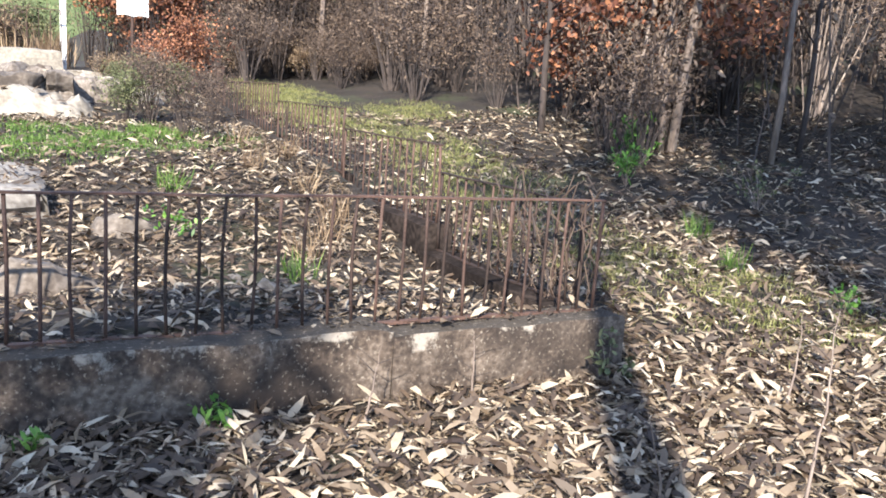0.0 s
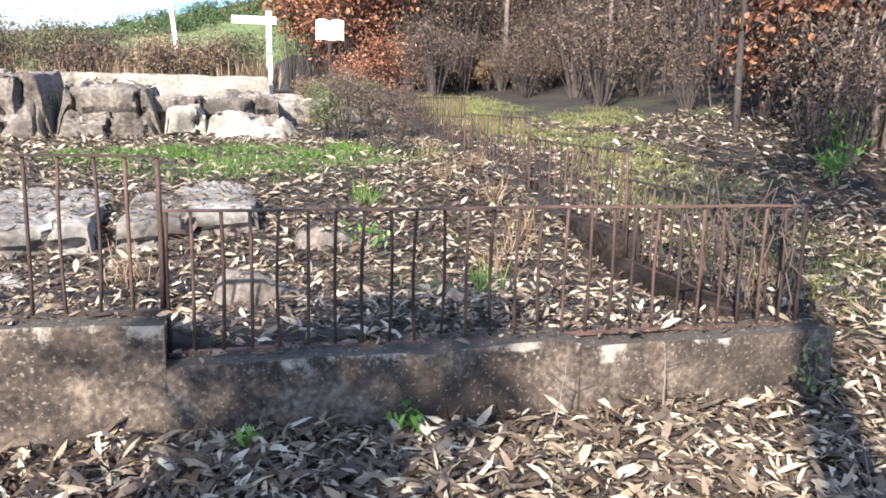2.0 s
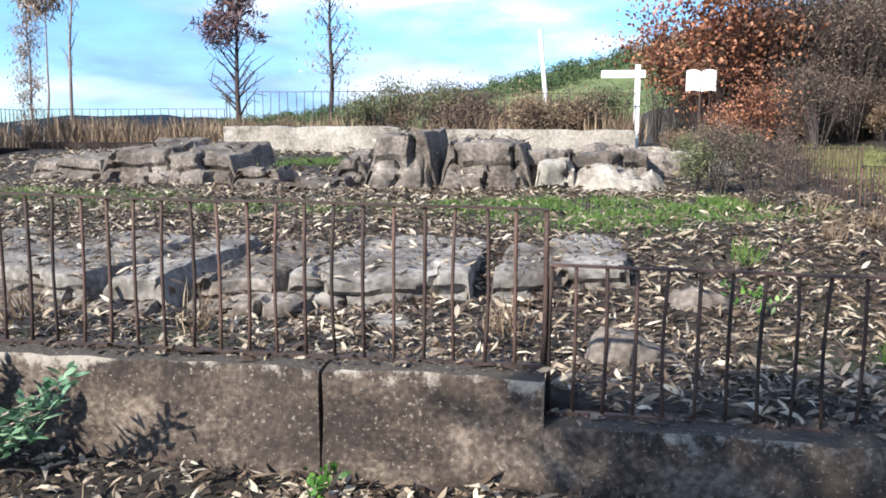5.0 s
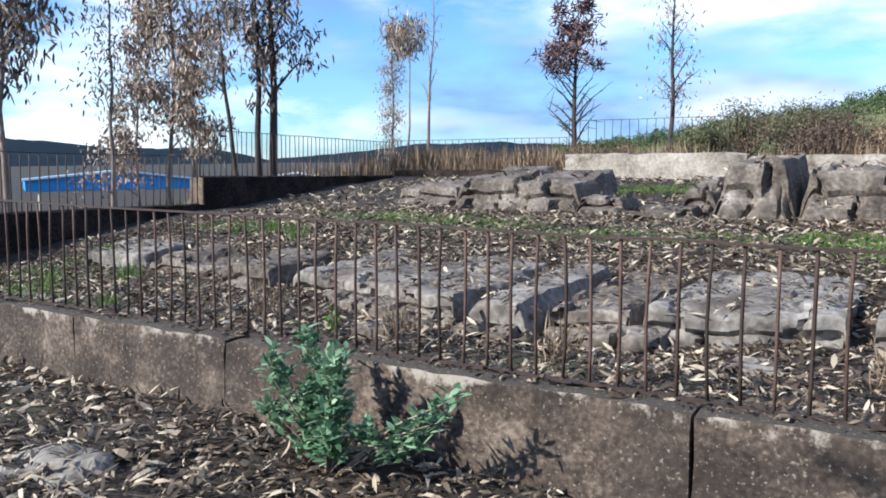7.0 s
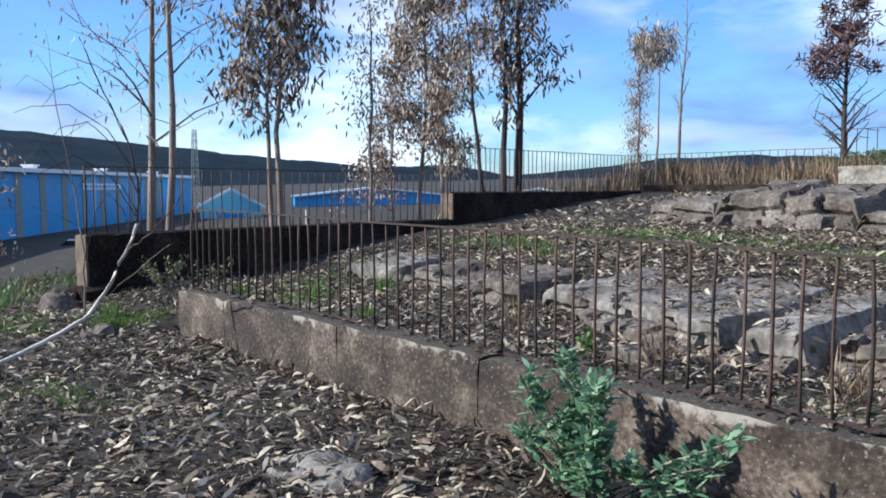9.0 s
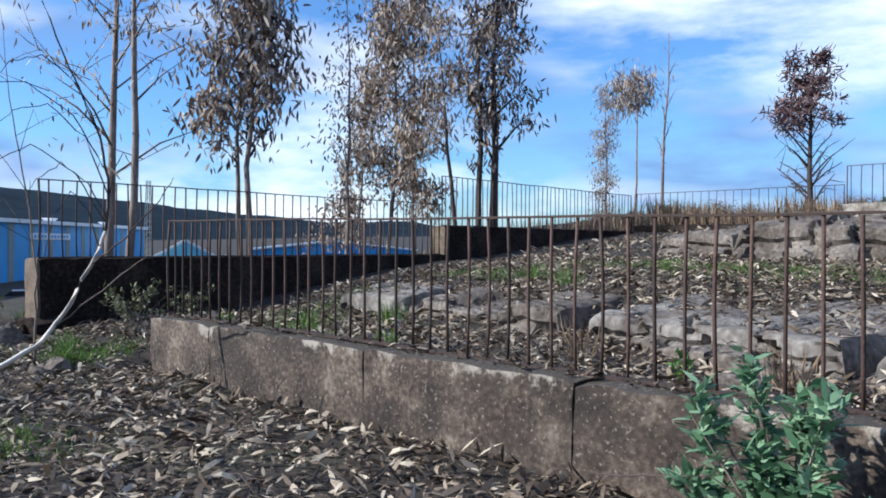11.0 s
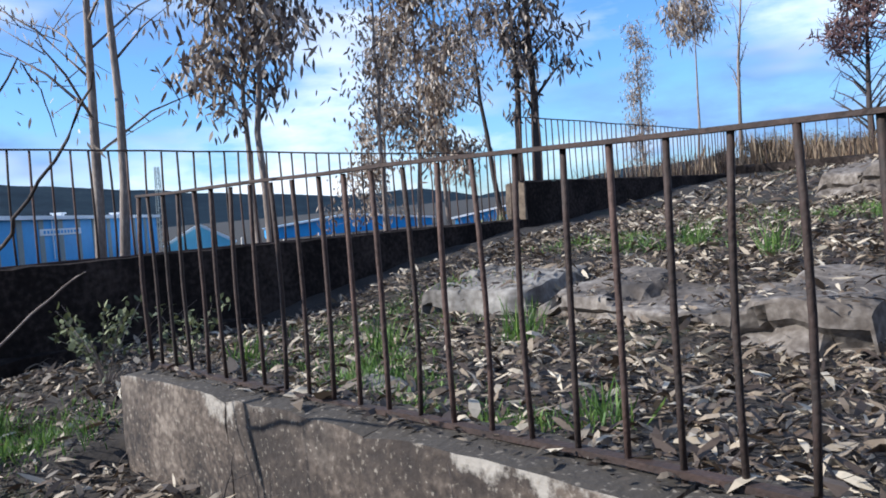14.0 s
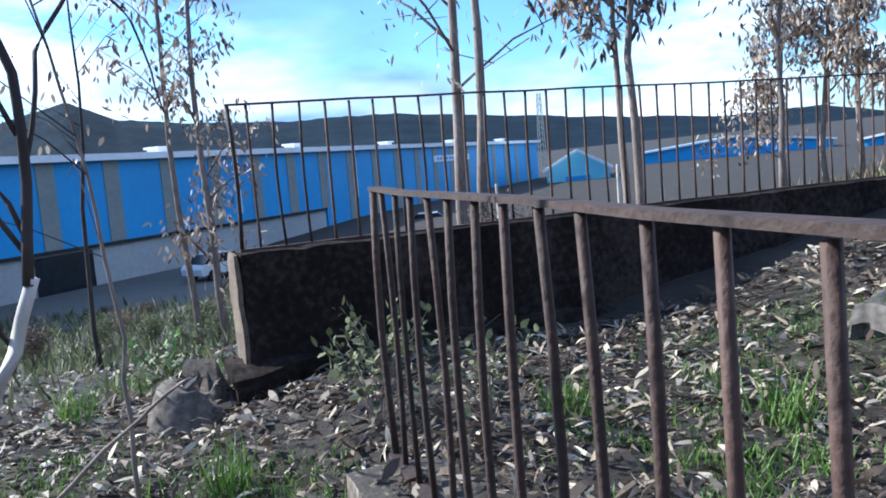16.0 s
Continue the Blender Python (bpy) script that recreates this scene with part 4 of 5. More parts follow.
wooden_post(-0.05, 24.0, 2.4, 5.9, 0.07, WHITE, "leaning white pole in the scrub", (-0.35, 0), "leaning_pole")


# ---- scrub and woods ----
def place(ob, x, y, scale=1.0, turn=0.0, sink=0.06):
    return copy_thing(ob, Matrix.Translation((x, y, land(x, y) - sink)) @ Matrix.Rotation(turn, 4, "Z") @ Matrix.Scale(scale, 4))


def bush(label, seed, height, spread, stems, leaf, per, length, width, bark=DARKBARK, name="dry_bush", group="scrub", upright=1.6, fuzz=0.16):
    """A many-stemmed bush of forking twigs with small leaves."""
    rnd = np.random.default_rng(seed)
    root = empty(name, label, "bush", group, (0, 0, -40 - seed))
    b, tips = Build(), []
    for _ in range(stems):
        w, h = rnd.uniform(0, 2 * math.pi), height * rnd.uniform(0.55, 1.05)
        d = np.array([math.cos(w), math.sin(w), 0]) * spread * rnd.uniform(0.15, 1)
        foot = d * 0.15
        mid = foot + d * 0.4 + np.array([0, 0, h * 0.5]) + rnd.normal(0, 0.05, 3)
        end = d + np.array([0, 0, h]) + rnd.normal(0, 0.08, 3)
        b.tube([foot, mid, end], [0.012 * height ** 0.5, 0.008, 0.003], 3)
        tips += [end, (mid + end) / 2]
        for _ in range(4):
            f = rnd.uniform(0.3, 1)
            s = mid + (end - mid) * f
            e = s + rnd.normal(0, 1, 3) * np.array([1, 1, 0.4]) * 0.16 * height + np.array([0, 0, 0.12 * height])
            b.tube([s, (s + e) / 2 + rnd.normal(0, 0.02, 3), e], [0.005, 0.004, 0.002], 3)
            tips += [e, (s + e) / 2]
    part("branchwork", b, bark, root)
    if per:
        part("foliage", crown(Build(), tips, per, length, width, rnd, 0.1, fuzz), leaf, root)
    return root


rs = random.Random(5)
BROWN = [bush("dry brown leafless scrub bush", 201 + k, 1.7 + 0.35 * k, 0.75, 22, BROWNLEAF, 5, 0.08, 0.028) for k in range(3)]
TALL = [bush("tall tangled brown scrub with grey twigs", 211 + k, 3.4 + 0.5 * k, 1.0, 26, BROWNLEAF, 5, 0.11, 0.035, BARK if k == 1 else DARKBARK, "tall_scrub", fuzz=0.3) for k in range(3)]
HEATHER = [bush("low reddish-brown dry heath bush", 221 + k, 1.0 + 0.2 * k, 0.6, 22, DRYGRASS if k == 1 else BROWNLEAF, 9, 0.09, 0.022, name="heath_bush", fuzz=0.12) for k in range(3)]
GREENB = [bush("olive green broom bush", 231 + k, 1.4 + 0.3 * k, 0.6, 18, OLIVE, 10, 0.10, 0.026, name="broom_bush", fuzz=0.13) for k in range(2)]
RUSS = [bush("russet-leaved young oak scrub", 241 + k, 2.4 + 0.9 * k, 1.0, 14, RUSSET, 10, 0.13, 0.075, DARKBARK, "oak_scrub", fuzz=0.26) for k in range(3)]


def thicket(kinds, n, x0, x1, y0, y1, lo, hi, keep=lambda x, y: True):
    done = 0
    while done < n:
        x, y = rs.uniform(x0, x1), rs.uniform(y0, y1)
        if keep(x, y):
            place(rs.choice(kinds), x, y, rs.uniform(lo, hi), rs.uniform(0, 6.28))
            done += 1


def off_path(x, y):
    return x > 7.6 + 0.10 * max(y - 6, 0)


thicket(BROWN, 26, 8.6, 17, 8.2, 18, 0.8, 1.25, off_path)
thicket(BROWN, 8, 12, 18, 4, 9, 0.8, 1.25)
thicket(TALL, 48, 10.5, 26, 9, 30, 0.85, 1.35, off_path)
thicket(TALL + BROWN, 16, 5.5, 14, 22, 36, 0.8, 1.2, off_path)
thicket(RUSS, 5, 9.8, 13.5, 10.5, 15, 0.8, 1.15, off_path)
thicket(RUSS, 6, 2.8, 7.5, 20.6, 24, 0.75, 1.1)
thicket(BROWN, 8, 4.9, 9, 18.8, 21.5, 0.6, 0.9)
thicket(BROWN, 12, 2.6, 8.5, 20.0, 27, 0.9, 1.4)
thicket(HEATHER + BROWN, 26, 5.4, 11.0, 18.8, 22.5, 0.6, 1.0)
thicket(TALL, 8, 5.2, 12, 20, 30, 0.8, 1.2)
thicket(RUSS + BROWN, 4, 3.2, 3.9, 14, 18, 0.35, 0.5)
thicket(BROWN + TALL, 10, 3.5, 10, 21, 28, 0.8, 1.1)
thicket(HEATHER, 24, -13, -5, 18.8, 24, 0.45, 0.7)
thicket(HEATHER, 22, -5, 1.2, 18.8, 24, 0.75, 1.15)
thicket(HEATHER, 26, -26, -12, 14, 34, 0.45, 0.75, lambda x, y: x < left_wall(min(y, 30)) - 1.0 and y > 19)
thicket(GREENB, 9, -6, 1.5, 19.3, 25, 0.8, 1.15)
thicket(GREENB + HEATHER, 8, 1.4, 3.6, 11, 17.4, 0.35, 0.6)
thicket(BROWN, 6, 2.4, 3.9, 9.5, 15, 0.3, 0.5)
thicket(BROWN + TALL, 16, 4.8, 9.5, 20.5, 30, 0.8, 1.2)
thicket(HEATHER + GREENB, 60, -48, -13, -16, 11, 0.4, 0.8, lambda x, y: x < left_wall(max(y, 3)) - 2.5 and not (-19 < x and 1 < y < 5))
for proto in BROWN + TALL + HEATHER + GREENB + RUSS:
    for o in (*proto.children_recursive, proto):
        bpy.data.objects.remove(o)

for k, (x, y, top, r, bark) in enumerate(((9.8, 9.25, 9.5, 0.085, BARK), (9.5, 9.6, 6.5, 0.05, BARK), (9.75, 9.4, 7.5, 0.06, BARK), (10.9, 8.3, 9.0, 0.055, BARK), (8.95, 9.0, 3.4, 0.03, BARK), (8.8, 9.2, 3.0, 0.025, BARK), (15.6, 10.2, 9.0, 0.08, BARK),
                                          (12.6, 15.5, 9.0, 0.09, BARK), (9.4, 17.0, 8.0, 0.07, BARK), (17.5, 13.0, 10.0, 0.10, DARKBARK), (8.2, 21.0, 9.0, 0.08, BARK), (13.2, 19.0, 10, 0.1, DARKBARK),
                                          (11.6, 8.4, 6.0, 0.05, DARKBARK), (8.9, 9.3, 4.6, 0.035, BARK), (16.5, 8.0, 8.5, 0.08, DARKBARK), (19, 10, 10, 0.1, BARK), (7.4, 25, 9, 0.08, BARK), (18.4, 17, 10, 0.1, BARK))):
    tree("thin bare tree among brown scrub", x, y, land(x, y) + top, r, 300 + k, leaf=BROWNLEAF, bark=bark, lean=(rs.uniform(0.2, 0.9), rs.uniform(-0.5, 0.5)), per=3, first=0.25, count=14, reach=0.2, rise=1.0, length=0.13, width=0.05, name="bare_tree", group="thin trees of the wood")
for k, (x, y, top) in enumerate(((9.4, 10.0, 4.8), (8.9, 11.4, 5.2), (10.6, 11.4, 5.6), (9.9, 9.4, 4.4), (5.4, 22.0, 4.2))):
    tree("young oak with russet autumn leaves", x, y, land(x, y) + top, 0.07, 330 + k, leaf=RUSSET, bark=DARKBARK, per=12, first=0.25, count=18, reach=0.3, rise=0.7, length=0.14, width=0.085, droop=0.4, spread=0.24, name="oak_tree", group="russet oaks")


def far_woods():
    rnd = np.random.default_rng(77)
    b, tips = Build(), []
    for _ in range(2600):
        x, y = rnd.uniform(10, 36), rnd.uniform(7, 46)
        if not off_path(x - 1.5, y):
            continue
        z, h = land(x, y), rnd.uniform(2, 6.5)
        lean = rnd.normal(0, 0.14, 2) * h
        b.tube([(x, y, z - 0.1), (x + lean[0] * 0.5, y + lean[1] * 0.5, z + h * 0.5), (x + lean[0], y + lean[1], z + h)], [0.012 + 0.002 * h, 0.009, 0.004], 3)
        for _ in range(4):
            tips.append((x + lean[0] * 0.8 + rnd.normal(0, 0.5), y + lean[1] * 0.8 + rnd.normal(0, 0.5), z + h * rnd.uniform(0.2, 1)))
    tagged(part("far_woods", b, DARKBARK), "tangle of grey-brown stems in the wood behind", "woods", kind="stuff")
    tagged(part("far_woods_leaves", crown(Build(), tips, 9, 0.15, 0.055, rnd, 0.1, 0.5), BROWNLEAF), "brown withered leaves of the wood behind", "woods", kind="stuff")


far_woods()


def hill_trees():
    rnd = np.random.default_rng(78)
    b, tips = Build(), []
    for _ in range(620):
        a, r = rnd.uniform(72, 114), rnd.uniform(205, 264)
        s = 1 - (260 - r) / 190
        el = float(np.interp(a, [40, 60, 80, 88, 96, 104, 112, 120], [12, 11, 8.0, 6.0, 4.2, 2.8, 1.6, 0.3]))
        z = (2.4 + 260 * math.tan(radians(el))) * max(s, 0.0) ** 1.3
        h = rnd.uniform(1.0, 3.2)
        for q in range(5):
            tips.append((math.cos(radians(a)) * r - 3 + rnd.normal(0, 1.0), math.sin(radians(a)) * r + 2 + rnd.normal(0, 1.0), z + h * rnd.uniform(0.1, 1)))
    tagged(part("far_trees", crown(Build(), tips, 14, 0.6, 0.34, rnd, 0.1, 0.6), FERN_DARK), "dark green trees over the far hillside", "woods", kind="stuff")


FERN_DARK = surface("dark far foliage", [(0.1, (0.014, 0.030, 0.012)), (0.5, (0.035, 0.065, 0.022)), (0.9, (0.09, 0.12, 0.04))], 0.1, 0.9, 0.0, 1, vary="island", amount=0.8)
hill_trees()


# ---- plants near the wall ----
def shrub():
    rnd = np.random.default_rng(41)
    x, y = -2.3, 3.34
    z = land(x, y)
    root = empty("green_shrub", "grey-green leafy shrub growing against the front wall", "shrub", "", (x, y, z - 0.03))
    b, tips = Build(), []
    for k in range(26):
        w = rnd.uniform(0, 2 * math.pi)
        out = np.array([math.cos(w) * 0.42, math.sin(w) * 0.22 - 0.03, 0]) * rnd.uniform(0.2, 1)
        h = rnd.uniform(0.32, 0.84) * (1 - 0.3 * np.linalg.norm(out))
        end = out + np.array([0, 0, h])
        mid = out * 0.45 + np.array([0, 0, h * 0.55])
        b.tube([(0, 0, 0), mid, end], [0.008, 0.006, 0.003], 4)
        for f in np.linspace(0.2, 1.0, 9):
            tips.append(mid + (end - mid) * f if f > 0.4 else mid * (0.5 + f))
    for k in range(3):
        end = np.array([0.62 + 0.1 * k, 0.0, 0.28 + 0.14 * k])
        b.tube([(0.05, 0, 0), end * 0.55 + np.array([0, 0, 0.05]), end], [0.008, 0.006, 0.003], 4)
        tips += [end * f for f in np.linspace(0.6, 1, 8)]
    part("branchwork", b, BARK, root)
    n = np.repeat(np.array(tips), 7, 0)
    d = unit(rnd.normal(0, 1, n.shape) * np.array([1, 1, 0.5]) + np.array([0, 0, 0.5]))
    s = unit(np.cross(d, rnd.normal(0, 0.4, n.shape) + np.array([0, 0, 1.0])))
    m = len(n)
    part("foliage", Build().leaves(n + rnd.normal(0, 0.018, n.shape), d, s, rnd.uniform(0.05, 0.105, m), rnd.uniform(0.02, 0.036, m), rnd.uniform(0, 0.012, m)), SHRUBLEAF, root)


shrub()


def sprig(x, y, h, n, material, label, seed, name="green_plant", length=0.06, width=0.03):
    rnd = np.random.default_rng(seed)
    root = empty(name, label, "plant", "small plants", (x, y, land(x, y) - 0.01))
    b, tips = Build(), []
    for _ in range(max(3, n // 12)):
        e = np.array([rnd.normal(0, h * 0.35), rnd.normal(0, h * 0.35), h * rnd.uniform(0.5, 1)])
        b.tube([(0, 0, 0), e * 0.5 + np.array([0, 0, 0.1 * h]), e], [0.004, 0.003, 0.0015], 3)
        tips += [e * f for f in (0.45, 0.6, 0.75, 0.9, 1.0)]
    part("branchwork", b, BARK, root)
    t = np.array(tips)[rnd.integers(0, len(tips), n)] + rnd.normal(0, 0.02, (n, 3))
    d = unit(rnd.normal(0, 1, (n, 3)) + np.array([0, 0, 0.5]))
    s = unit(np.cross(d, rnd.normal(0, 0.4, (n, 3)) + np.array([0, 0, 1.0])))
    part("foliage", Build().leaves(t, d, s, length * rnd.uniform(0.6, 1.2, n), width * rnd.uniform(0.6, 1.2, n), rnd.uniform(0, 0.01, n)), material, root)


for k, (x, y, h, n, mat, lab) in enumerate(((1.75, 3.6, 0.16, 40, FERN, "small green weed at the wall foot"), (4.1, 3.55, 0.34, 60, OLIVE, "dark weed at the wall corner"), (-0.35, 3.55, 0.16, 40, FERN, "small weed at the wall joint"),
                                            (0.95, 3.5, 0.12, 26, FERN, "seedling in the leaf litter"), (-3.6, 5.0, 0.2, 50, FERN, "small green weed among rocks"), (2.0, 6.3, 0.28, 60, FERN, "green seedling in dry leaves"),
                                            (8.1, 8.2, 0.55, 170, FERN, "bright green fern at the edge of the wood"), (8.8, 9.0, 0.75, 200, FERN, "bright green fern at the edge of the wood"), (8.9, 6.7, 0.6, 160, OLIVE, "fern in the shade of the bank"),
                                            (6.9, 4.0, 0.3, 70, FERN, "weed on the path verge"), (6.4, 3.0, 0.22, 50, FERN, "weed on the path verge"), (-9.3, 4.1, 0.55, 150, OLIVE, "dark bramble at the gap in the wall"), (-9.9, 4.3, 0.5, 150, OLIVE, "dark bramble at the foot of the wall"),
                                            (-8.9, 4.5, 0.45, 120, OLIVE, "dark bramble at the gap in the wall"), (-11.2, 3.3, 0.5, 90, OLIVE, "weeds below the wall end"), (-12.4, 3.0, 0.4, 90, FERN, "weeds on the slope"), (-0.6, 14.9, 0.5, 60, OLIVE, "dry sprig on the rock"), (-4.0, 12.6, 0.4, 60, OLIVE, "sprig behind the ridge"))):
    sprig(x, y, h, n, mat, lab, 500 + k, length=0.13 if h > 0.4 and mat is FERN else 0.065, width=0.03)


def strand(name, label, category, pts, r0, material, twigs, seed, tlen=0.5, group="", droop=0.5):
    """A bowed branch with side twigs that arch over."""
    rnd = np.random.default_rng(seed)
    pts = [np.array(p, float) for p in pts]
    base = pts[0]
    root = empty(name, label, category, group, base)
    fine = []
    for i in range(len(pts) - 1):
        for s in np.linspace(0, 1, 5, endpoint=False):
            fine.append(pts[i] * (1 - s) + pts[i + 1] * s - base + rnd.normal(0, r0 * 0.5, 3))
    fine.append(pts[-1] - base)
    n = len(fine)
    part("branch", Build().tube(fine, [r0 * (1 - 0.85 * i / (n - 1)) for i in range(n)], 6), material, root, smooth=True)
    for k in range(twigs):
        i = int(rnd.uniform(0.35, 0.98) * (n - 1))
        w = rnd.uniform(0, 2 * math.pi)
        d = np.array([math.cos(w), math.sin(w), rnd.uniform(0.2, 1.0)])
        L = tlen * rnd.uniform(0.5, 1.2)
        a = fine[i]
        q = [a, a + d * L * 0.35, a + d * L * 0.7 + np.array([0, 0, -0.06 * L * droop]), a + d * L + np.array([0, 0, -0.5 * L * droop])]
        part("twig", Build().tube(q, [r0 * 0.3, r0 * 0.24, r0 * 0.16, r0 * 0.08], 4), DARKBARK, root)
    return root


def bowed_sapling():
    """A bleached stem that leans over by the wall end and forks into long dark arching shoots."""
    rnd = np.random.default_rng(61)
    root = empty("bowed_sapling", "bleached bare sapling leaning by the wall end with dark arching shoots", "sapling", "", (-7.05, 1.2, 0.95))
    base = np.array((-7.05, 1.2, 0.95))

    def stem(name, pts, r0, r1, material, wob=0.006):
        p = [np.array(q, float) - base for q in pts]
        fine = []
        for i in range(len(p) - 1):
            for t in np.linspace(0, 1, 4, endpoint=False):
                fine.append(p[i] * (1 - t) + p[i + 1] * t + rnd.normal(0, wob, 3))
        fine.append(p[-1])
        return part(name, Build().tube(fine, list(np.linspace(r0, r1, len(fine))), 6), material, root, smooth=True)

    stem("trunk", [(-7.05, 1.2, 0.96), (-7.3, 1.9, 1.1), (-7.5, 2.27, 1.2), (-7.5, 2.56, 1.34), (-7.5, 2.76, 1.57), (-7.5, 2.95, 1.93), (-7.5, 3.08, 2.22)], 0.022, 0.014, WHITEBARK)
    stem("leader", [(-7.5, 3.08, 2.2), (-7.5, 3.09, 2.62), (-7.5, 3.0, 3.01), (-7.5, 2.81, 3.41), (-7.5, 2.6, 3.9)], 0.012, 0.005, DARKBARK)
    stem("limb", [(-7.5, 2.66, 1.45), (-7.48, 2.95, 1.68), (-7.45, 3.25, 1.92), (-7.4, 3.36, 2.0)], 0.006, 0.003, BARK)
    stem("limb", [(-7.5, 2.96, 1.95), (-7.05, 2.95, 2.08), (-6.7, 2.94, 2.2), (-6.4, 3.0, 2.4), (-6.25, 3.02, 2.55)], 0.009, 0.003, DARKBARK)
    for k, (y0, z0, top, reach, fall) in enumerate(((3.08, 2.25, 2.85, 0.95, 0.45), (3.08, 2.3, 2.72, 0.6, 0.35), (3.09, 2.5, 3.15, 0.8, 0.2), (3.06, 2.7, 3.3, 1.0, 0.1), (3.0, 3.0, 3.5, 0.75, 0.25), (3.02, 2.1, 2.5, 0.45, 0.5), (3.08, 2.35, 2.84, -0.28, 0.3))):
        a = rnd.uniform(-0.15, 0.15)
        stem("shoot", [(-7.5, y0, z0), (-7.5 + a * 0.4, y0 - reach * 0.22, z0 + (top - z0) * 0.65), (-7.5 + a * 0.7, y0 - reach * 0.55, top), (-7.5 + a, y0 - reach * 0.85, top - fall * 0.4), (-7.5 + a, y0 - reach, top - fall)], 0.006, 0.002, DARKBARK, 0.004)


bowed_sapling()
strand("bare_sapling", "dark bare sapling with long arching twigs", "sapling", [(-9.1, 3.05, 0.95), (-9.1, 3.08, 1.8), (-9.15, 3.0, 2.6), (-9.1, 2.85, 3.4), (-9.05, 2.75, 4.2)], 0.012, BARK, 9, 63, 0.8, droop=0.9)
for k, p in enumerate(([(-3.2, 3.3, 0.9), (-2.95, 3.2, 1.22), (-2.5, 3.2, 1.30), (-2.1, 3.3, 1.1)], [(-3.0, 3.45, 0.9), (-2.7, 3.35, 1.12), (-2.3, 3.3, 1.0)], [(-6.9, 3.6, 0.9), (-6.95, 3.62, 1.1), (-6.9, 3.66, 1.3)], [(-6.7, 3.62, 0.9), (-6.66, 3.6, 1.08), (-6.72, 3.64, 1.24)],
                       [(-5.9, 3.5, 0.9), (-5.75, 3.55, 1.2), (-5.6, 3.6, 1.34)], [(-4.5, 2.9, 0.9), (-4.2, 2.75, 1.1), (-3.8, 2.65, 1.08), (-3.45, 2.7, 0.92)], [(-4.1, 3.2, 0.9), (-3.9, 2.9, 1.12), (-3.6, 2.5, 1.1), (-3.5, 2.2, 0.92)], [(-4.9, 2.6, 0.92), (-4.5, 2.5, 1.04), (-4.1, 2.45, 0.93)])):
    strand("bramble_stem", "thin dead bramble stem by the wall", "stem", p, 0.006, DARKBARK, 2, 80 + k, 0.2, "dead stems by the wall")
for k, (x, y, h, dx) in enumerate(((3.55, 1.75, 0.95, 0.12), (3.1, 2.0, 0.55, -0.1), (4.9, 2.9, 0.6, 0.1), (2.45, 3.45, 0.42, 0.1), (3.1, 3.5, 0.4, 0.02))):
    strand("bare_sapling", "thin bare sapling in the leaf litter", "sapling", [(x, y, land(x, y) - 0.02), (x + dx * 0.4, y, land(x, y) + h * 0.5), (x + dx, y + 0.05, land(x, y) + h)], 0.009, BARK, 3, 90 + k, 0.2, "saplings in the litter", 0.1)


def vines():
    rnd = np.random.default_rng(15)
    root = empty("dry_vine", "tangle of dry brown vine in the corner railing", "vine", "", (4.2, 4.0, 1.2))
    for k in range(46):
        y = rnd.uniform(-0.1, 1.5) * rnd.uniform(0.3, 1)
        p = np.array([rnd.normal(0, 0.05), y, rnd.uniform(-0.05, 0.1)])
        q = [p]
        for _ in range(6):
            p = p + np.array([rnd.normal(0, 0.05), rnd.normal(0, 0.10), rnd.uniform(0.02, 0.19)])
            q.append(p.copy())
        part("runner", Build().tube(q, rnd.uniform(0.003, 0.006), 4), BROWNLEAF if k % 3 else DARKBARK, root)


vines()

# ---- litter and grass ----
ROCKS = [o for o in bpy.data.objects if o.name.split(".")[0] == "rock_outcrop"]
TREES = []
for o in ROCKS:
    mw = o.matrix_world
    vs = [mw @ v.co for v in o.data.vertices]
    TREES.append((min(v.x for v in vs), max(v.x for v in vs), min(v.y for v in vs), max(v.y for v in vs), BVHTree.FromPolygons(vs, [tuple(p.vertices) for p in o.data.polygons])))


def rest(x, y):
    z = land(x, y)
    up = False
    for x0, x1, y0, y1, bvh in TREES:
        if x0 < x < x1 and y0 < y < y1:
            hit = bvh.ray_cast(Vector((x, y, 9)), Vector((0, 0, -1)))[0]
            if hit is not None and hit.z > z:
                z, up = hit.z, True
    return z, up


GREEN = [(0.9, 9.7, 1.9, 1.5, 1.0), (2.4, 10.2, 1.5, 1.2, 0.8), (-0.4, 10.2, 1.2, 0.6, 0.7), (-3.8, 15.4, 1.6, 1.0, 0.8), (-3.5, 9.6, 3.0, 0.7, 0.45), (-6.5, 10.6, 2.5, 0.8, 0.5), (-8.2, 5.1, 0.8, 0.6, 0.6), (-9.2, 6.2, 0.9, 0.9, 0.35), (-7.4, 4.75, 0.7, 0.4, 0.5),
         (-8.9, 3.5, 0.7, 0.5, 0.9), (-9.6, 2.6, 0.8, 0.6, 0.5), (-6.2, 1.9, 0.7, 0.4, 0.4), (-8.6, 9.0, 1.2, 0.6, 0.6), (5.7, 7.0, 1.2, 3.4, 0.75), (6.5, 11.5, 1.2, 4.0, 0.85), (6.3, 4.4, 1.2, 1.5, 0.55), (5.3, 14, 0.9, 3.4, 0.8), (6.2, 17.5, 1.2, 2.5, 0.8), (8.0, 14.5, 1.0, 1.5, 0.7), (7.2, 3.2, 0.6, 0.6, 0.5), (-12.5, 3.2, 1.0, 0.8, 0.5), (-6.4, 4.45, 0.5, 0.3, 0.6)]


def green_at(x, y):
    return max(g * max(0, 1 - ((x - gx) / sx) ** 2 - ((y - gy) / sy) ** 2) for gx, gy, sx, sy, g in GREEN)


